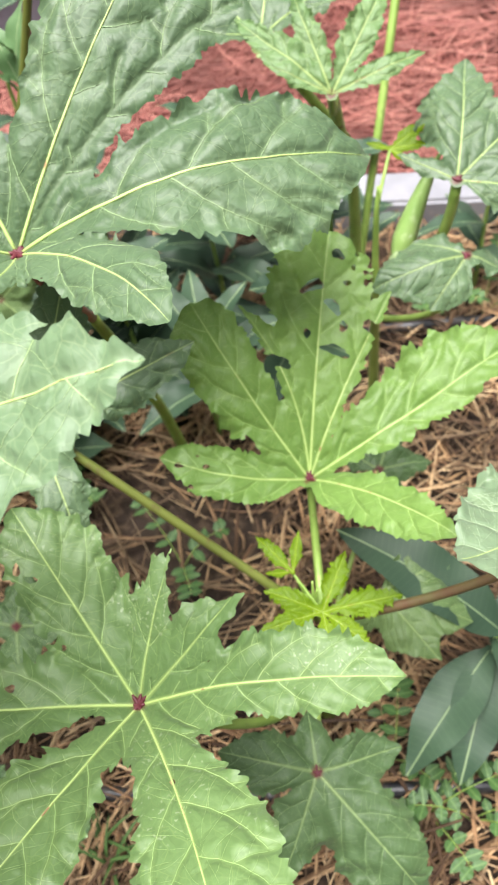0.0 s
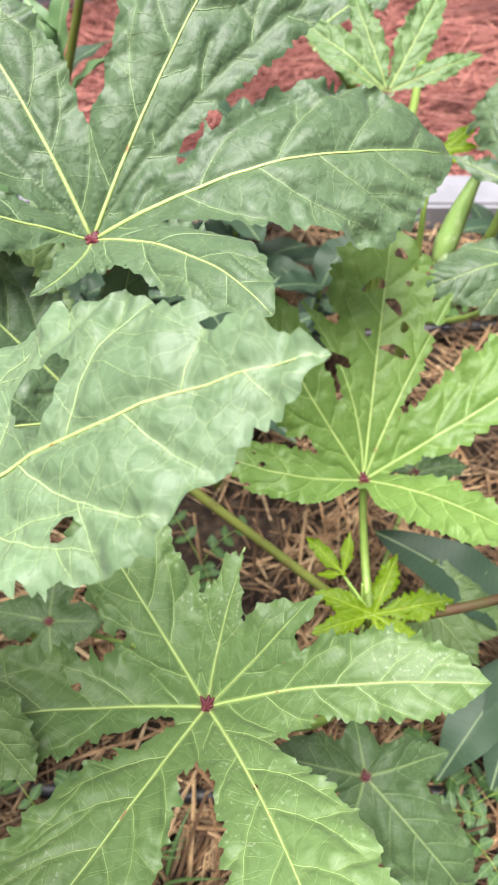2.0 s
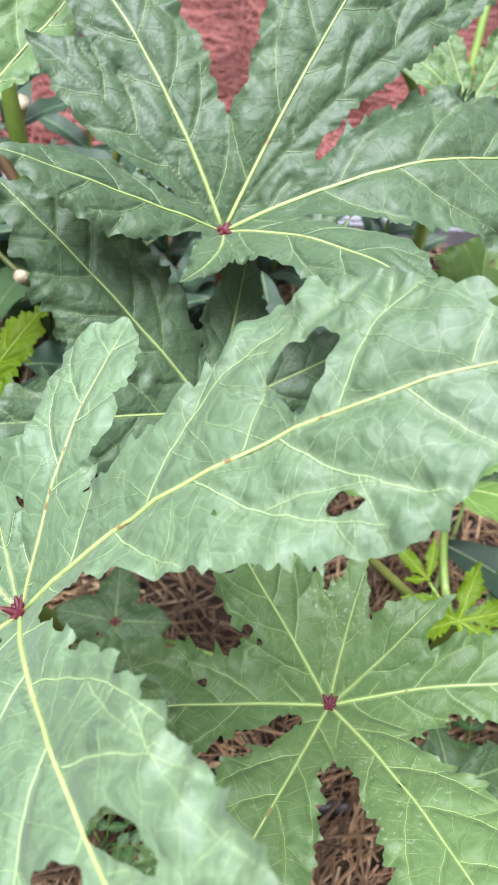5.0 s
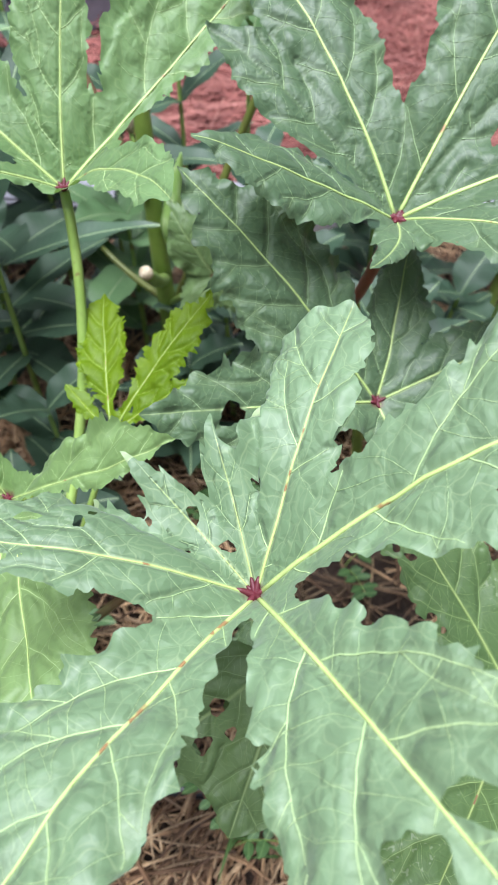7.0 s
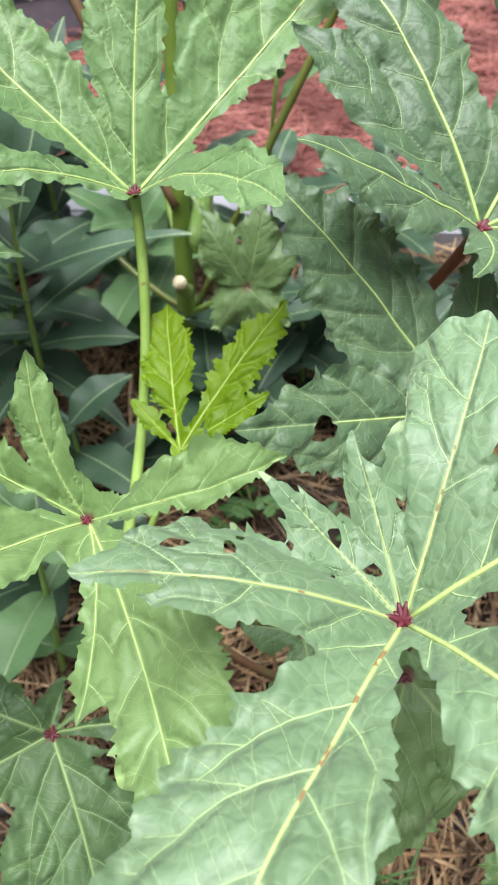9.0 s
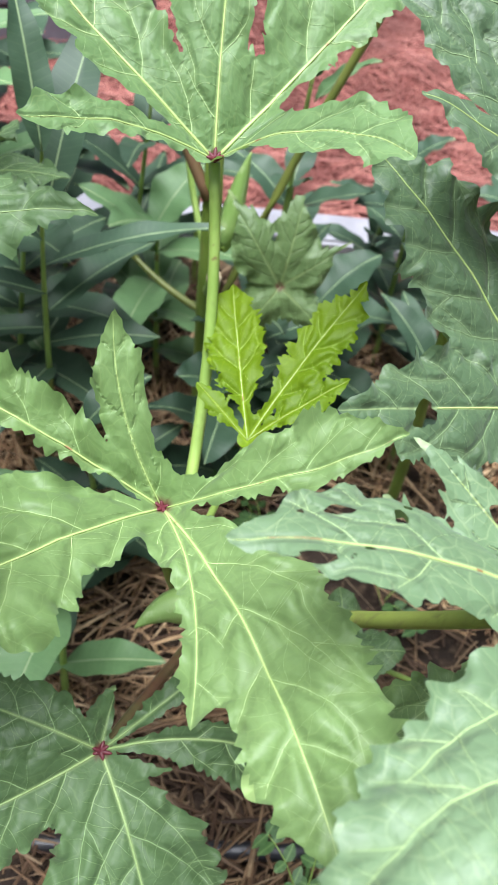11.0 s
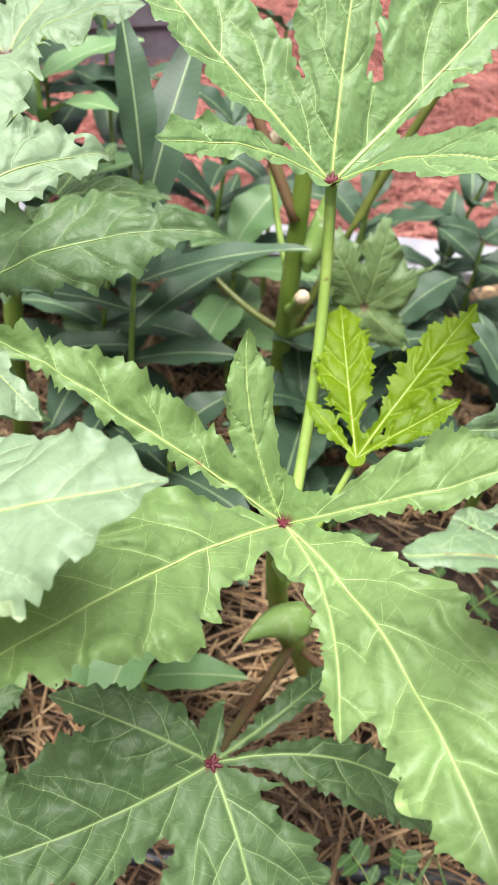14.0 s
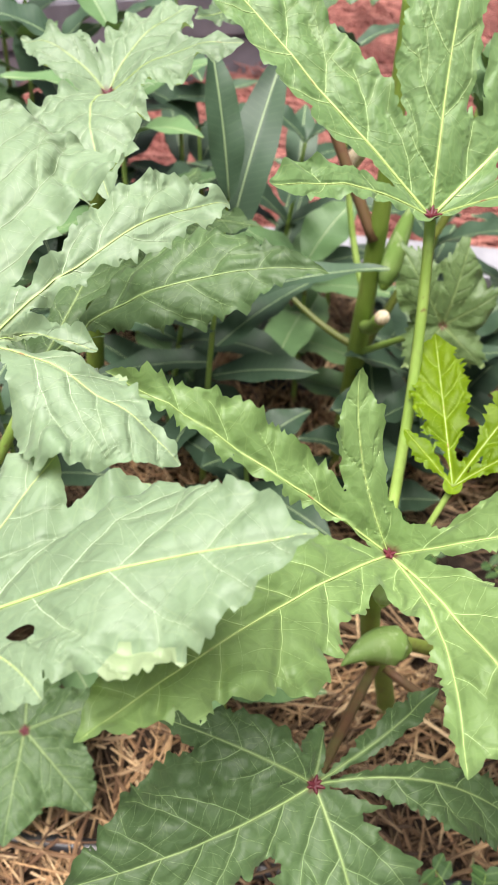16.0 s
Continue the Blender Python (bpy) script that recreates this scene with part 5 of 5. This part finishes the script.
hero = thing("milkweed_plant", "bushy plant with long smooth dark leaves and pale midribs", "plant", (-0.565, 0.70, 0.0), "smooth-leaved plants in the bed")
tube_part("stem", bezier((-0.565, 0.70, 0.0), (-0.566, 0.69, 0.2), (-0.558, 0.64, 0.35), (-0.55, 0.645, 0.47), 12), 0.0045, 0.0012, STALK, hero, "", 7)
for i, (f, t_, w) in enumerate([
        ((-0.557, 0.665, 0.33), (-0.392, 0.690, 0.37), 0.034), ((-0.55, 0.65, 0.40), (-0.510, 0.78, 0.535), 0.045), ((-0.555, 0.66, 0.28), (-0.455, 0.74, 0.315), 0.045),
        ((-0.560, 0.68, 0.22), (-0.445, 0.665, 0.25), 0.040), ((-0.557, 0.66, 0.30), (-0.70, 0.62, 0.34), 0.040), ((-0.560, 0.68, 0.24), (-0.69, 0.66, 0.22), 0.042),
        ((-0.555, 0.65, 0.37), (-0.68, 0.72, 0.42), 0.038), ((-0.562, 0.69, 0.17), (-0.46, 0.61, 0.16), 0.040), ((-0.55, 0.64, 0.46), (-0.575, 0.70, 0.57), 0.032), ((-0.562, 0.69, 0.18), (-0.60, 0.56, 0.20), 0.040)]):
    lance_leaf(hero, f, t_, w, 0.06, None, 300 + i)
side = thing("milkweed_plant", "slim plant with light green upright leaves beside a stalk", "plant", (-0.309, 0.905, 0.0), "smooth-leaved plants in the bed")
tube_part("stem", bezier((-0.309, 0.905, 0.0), (-0.309, 0.905, 0.15), (-0.309, 0.875, 0.3), (-0.309, 0.845, 0.467), 12), 0.0042, 0.0022, STALK, side, "", 7)
for i, (f, t_, w, m_) in enumerate([
        ((-0.309, 0.845, 0.467), (-0.341, 0.881, 0.521), 0.030, LANCE_PALE), ((-0.309, 0.845, 0.467), (-0.288, 0.876, 0.540), 0.034, LANCE_PALE), ((-0.308, 0.835, 0.459), (-0.324, 0.823, 0.489), 0.024, LANCE_PALE), ((-0.305, 0.834, 0.433), (-0.246, 0.835, 0.481), 0.034, LANCE_PALE), ((-0.307, 0.851, 0.496), (-0.335, 0.827, 0.530), 0.018, LANCE_PALE)]):
    lance_leaf(side, f, t_, w, 0.08, m_, 360 + i)
low = thing("milkweed_plant", "low plant with broad smooth dark leaves over the straw", "plant", (0.17, 0.36, 0.0), "smooth-leaved plants in the bed")
tube_part("stem", bezier((0.17, 0.36, 0.0), (0.17, 0.36, 0.05), (0.165, 0.35, 0.12), (0.16, 0.345, 0.17), 8), 0.004, 0.003, STALK, low, "", 7)
for i, (f, t_, w) in enumerate([
        ((0.160, 0.345, 0.14), (0.120, 0.229, 0.09), 0.052), ((0.155, 0.340, 0.14), (0.071, 0.237, 0.09), 0.054), ((0.16, 0.345, 0.16), (0.20, 0.25, 0.15), 0.04),
        ((0.165, 0.345, 0.17), (0.012, 0.428, 0.225), 0.062), ((0.165, 0.35, 0.15), (0.27, 0.36, 0.17), 0.04), ((0.162, 0.35, 0.13), (0.23, 0.44, 0.15), 0.04)]):
    lance_leaf(low, f, t_, w, 0.08, None, 320 + i)
mid_low = thing("milkweed_plant", "low plant with smooth dark blue-green leaves", "plant", (-0.14, 0.72, 0.0), "smooth-leaved plants in the bed")
tube_part("stem", bezier((-0.14, 0.72, 0.0), (-0.14, 0.72, 0.06), (-0.14, 0.71, 0.12), (-0.135, 0.70, 0.20), 8), 0.004, 0.003, STALK, mid_low, "", 7)
for i, (f, t_, w) in enumerate([
        ((-0.14, 0.71, 0.12), (-0.222, 0.635, 0.12), 0.042), ((-0.14, 0.715, 0.10), (-0.25, 0.70, 0.10), 0.04), ((-0.137, 0.705, 0.16), (-0.03, 0.76, 0.19), 0.042),
        ((-0.137, 0.705, 0.17), (-0.16, 0.82, 0.22), 0.042), ((-0.14, 0.715, 0.10), (-0.06, 0.63, 0.10), 0.042), ((-0.135, 0.70, 0.19), (-0.20, 0.77, 0.25), 0.04), ((-0.135, 0.70, 0.2), (-0.08, 0.75, 0.26), 0.035)]):
    lance_leaf(mid_low, f, t_, w, 0.08, None, 340 + i)
for at_, hgt, prs, ln, wd, sd in [
        ((-0.66, 0.86), 0.50, 7, 0.15, 0.036, 1), ((-0.50, 0.95), 0.36, 6, 0.14, 0.036, 2), ((-0.28, 0.94), 0.28, 6, 0.13, 0.040, 3), ((-0.13, 0.93), 0.26, 6, 0.13, 0.040, 4),
        ((0.02, 1.02), 0.24, 5, 0.12, 0.036, 5), ((-0.82, 0.98), 0.50, 7, 0.15, 0.036, 6), ((-0.32, 0.75), 0.22, 5, 0.13, 0.042, 7), ((-0.50, 0.58), 0.20, 4, 0.12, 0.042, 8),
        ((-0.75, 0.58), 0.30, 6, 0.14, 0.042, 9), ((0.24, 0.98), 0.22, 5, 0.11, 0.034, 10), ((-0.52, 0.39), 0.26, 3, 0.11, 0.040, 11), ((0.36, 0.80), 0.2, 4, 0.12, 0.04, 12),
        ((-0.62, 0.74), 0.30, 6, 0.15, 0.045, 15), ((-0.45, 0.86), 0.26, 6, 0.15, 0.046, 16), ((-0.37, 0.66), 0.18, 5, 0.13, 0.046, 17), ((-0.24, 0.80), 0.20, 6, 0.14, 0.046, 18), ((-0.55, 0.50), 0.14, 4, 0.12, 0.044, 19), ((-0.05, 0.84), 0.16, 5, 0.12, 0.040, 20), ((-0.70, 0.46), 0.16, 4, 0.13, 0.044, 21), ((-0.16, 1.05), 0.28, 6, 0.12, 0.036, 22), ((-0.90, 0.76), 0.42, 6, 0.15, 0.04, 23), ((-0.76, 0.92), 0.46, 7, 0.17, 0.050, 24), ((-0.70, 1.04), 0.44, 7, 0.16, 0.046, 25), ((-0.86, 1.08), 0.52, 7, 0.17, 0.048, 27), ((-0.58, 0.99), 0.34, 6, 0.15, 0.046, 28), ((-0.98, 0.94), 0.50, 7, 0.17, 0.05, 29), ((-0.40, 1.06), 0.42, 6, 0.12, 0.032, 13), ((-0.62, 1.08), 0.46, 6, 0.13, 0.034, 14)]:
    lance_plant(at_, hgt, prs, ln, wd, sd, (random.Random(sd).uniform(-0.03, 0.03), random.Random(sd + 9).uniform(-0.03, 0.03)), LANCE_PALE if sd % 5 == 1 else LANCE_DARK)

# black drip hoses on the soil
for y_, z_, wob_ in ((0.25, 0.016, 0.012), (0.905, 0.018, 0.02)):
    pts_ = [(-1.3 + 0.05 * k, y_ + wob_ * math.sin(k * 0.21), z_ + 0.004 * math.sin(k * 0.7)) for k in range(42)]
    v_, f_ = tube_data(pts_, [0.008] * 42, 12)
    ob_ = new("drip_hose", mesh_of("drip_hose", v_, f_))
    ob_.data.materials.append(HOSE)
    tagged(ob_, "black plastic drip hose lying on the straw", "hose", "drip hoses")


# low leaves close to the straw
okra_leaf(centre_plant, (0.058, 0.502, 0.218), [((0.055, 0.010, 0.0), 0.30, 0.08), ((0.02, 0.05, 0.01), 0.28, 0.05), ((-0.04, 0.03, 0.0), 0.3, 0.05), ((0.02, -0.035, -0.01), 0.3, 0.05)], seed=111, mat=LEAF_OLD, cells=60, rib=0.00066, fold=0.04)
petiole(centre_plant, (0.058, 0.502, 0.218), (-0.012, 0.325, 0.12), (0, 0, 0), 0.002, 0.003)
okra_leaf(centre_plant, (-0.285, 0.331, 0.225), [((0.05, 0.0, 0.0), 0.40, 0.08), ((0.0, 0.055, 0.01), 0.36, 0.05), ((-0.055, 0.01, 0.0), 0.38, 0.05), ((0.01, -0.05, -0.01), 0.4, 0.05)], seed=113, mat=LEAF_OLD, cells=60, rib=0.00066, fold=0.04)
petiole(centre_plant, (-0.285, 0.331, 0.225), (-0.006, 0.328, 0.08), (0, 0, -0.02), 0.002, 0.003)


# weeds and grass
def weed(at, seed, stems=4, size=0.009, reach=0.08, label="small weed with round green leaflets in the straw"):
    rng = random.Random(seed)
    pl = thing("weed", label, "weed", (at[0], at[1], 0.0), "weeds in the straw")
    for k in range(stems):
        a = rng.uniform(0, 6.28)
        tip = Vector((math.cos(a) * reach * rng.uniform(0.5, 1), math.sin(a) * reach * rng.uniform(0.5, 1), rng.uniform(0.03, 0.09)))
        path = bezier((0, 0, 0), (tip.x * 0.2, tip.y * 0.2, tip.z * 0.6), (tip.x * 0.6, tip.y * 0.6, tip.z), tip, 8)
        v, f = tube_data(path, [0.0009 - 0.00006 * i for i in range(9)], 5)
        part("stem", mesh_of("stem", v, f), STALK, pl)
        for i in (3, 5, 7, 8):
            for h in (-1, 1):
                q = path[i]
                d = Vector((math.cos(a + h * 1.3 + rng.uniform(-0.3, 0.3)), math.sin(a + h * 1.3), rng.uniform(-0.1, 0.4)))
                lance_leaf(pl, Vector((at[0], at[1], 0)) + q, Vector((at[0], at[1], 0)) + q + d * size * rng.uniform(1.4, 2.2), size * rng.uniform(1.0, 1.4), 0.02, WEED_LEAF, seed * 99 + k * 20 + i * 2 + h, 0.05, (0, 0, 1), False, (10, 4))
    return pl


def grass(at, seed, blades=9, length=0.09, label="tuft of fresh green grass in the straw"):
    rng = random.Random(seed)
    pl = thing("grass_tuft", label, "grass", (at[0], at[1], 0.0), "grass tufts in the straw")
    for k in range(blades):
        a = rng.uniform(0, 6.28)
        L = length * rng.uniform(0.5, 1.1)
        foot = Vector((at[0] + rng.uniform(-0.008, 0.008), at[1] + rng.uniform(-0.008, 0.008), 0))
        lance_leaf(pl, foot, foot + Vector((math.cos(a) * 0.7, math.sin(a) * 0.7, 0.75)) * L, rng.uniform(0.003, 0.005), 0.18, WEED_LEAF, seed * 40 + k, 0.3, (0, 0, 1), False, (12, 2))
    return pl


weed((0.096, 0.224), 1, 5)
weed((0.139, 0.219), 2, 4)
weed((0.067, 0.279), 3, 3)
weed((0.176, 0.934), 4, 4)
weed((0.251, 0.942), 5, 3)
weed((-0.176, 0.514), 6, 3)
weed((-0.311, 0.615), 7, 4)
weed((-0.296, 0.193), 8, 3)
weed((-0.319, 0.617), 9, 3)
grass((-0.223, 0.175), 1, 9)
grass((-0.193, 0.155), 2, 8)
grass((-0.29, 0.204), 3, 8)
grass((-0.237, 0.189), 4, 6)
grass((-0.78, 0.585), 5, 6)
grass((-0.129, 0.973), 6, 5)
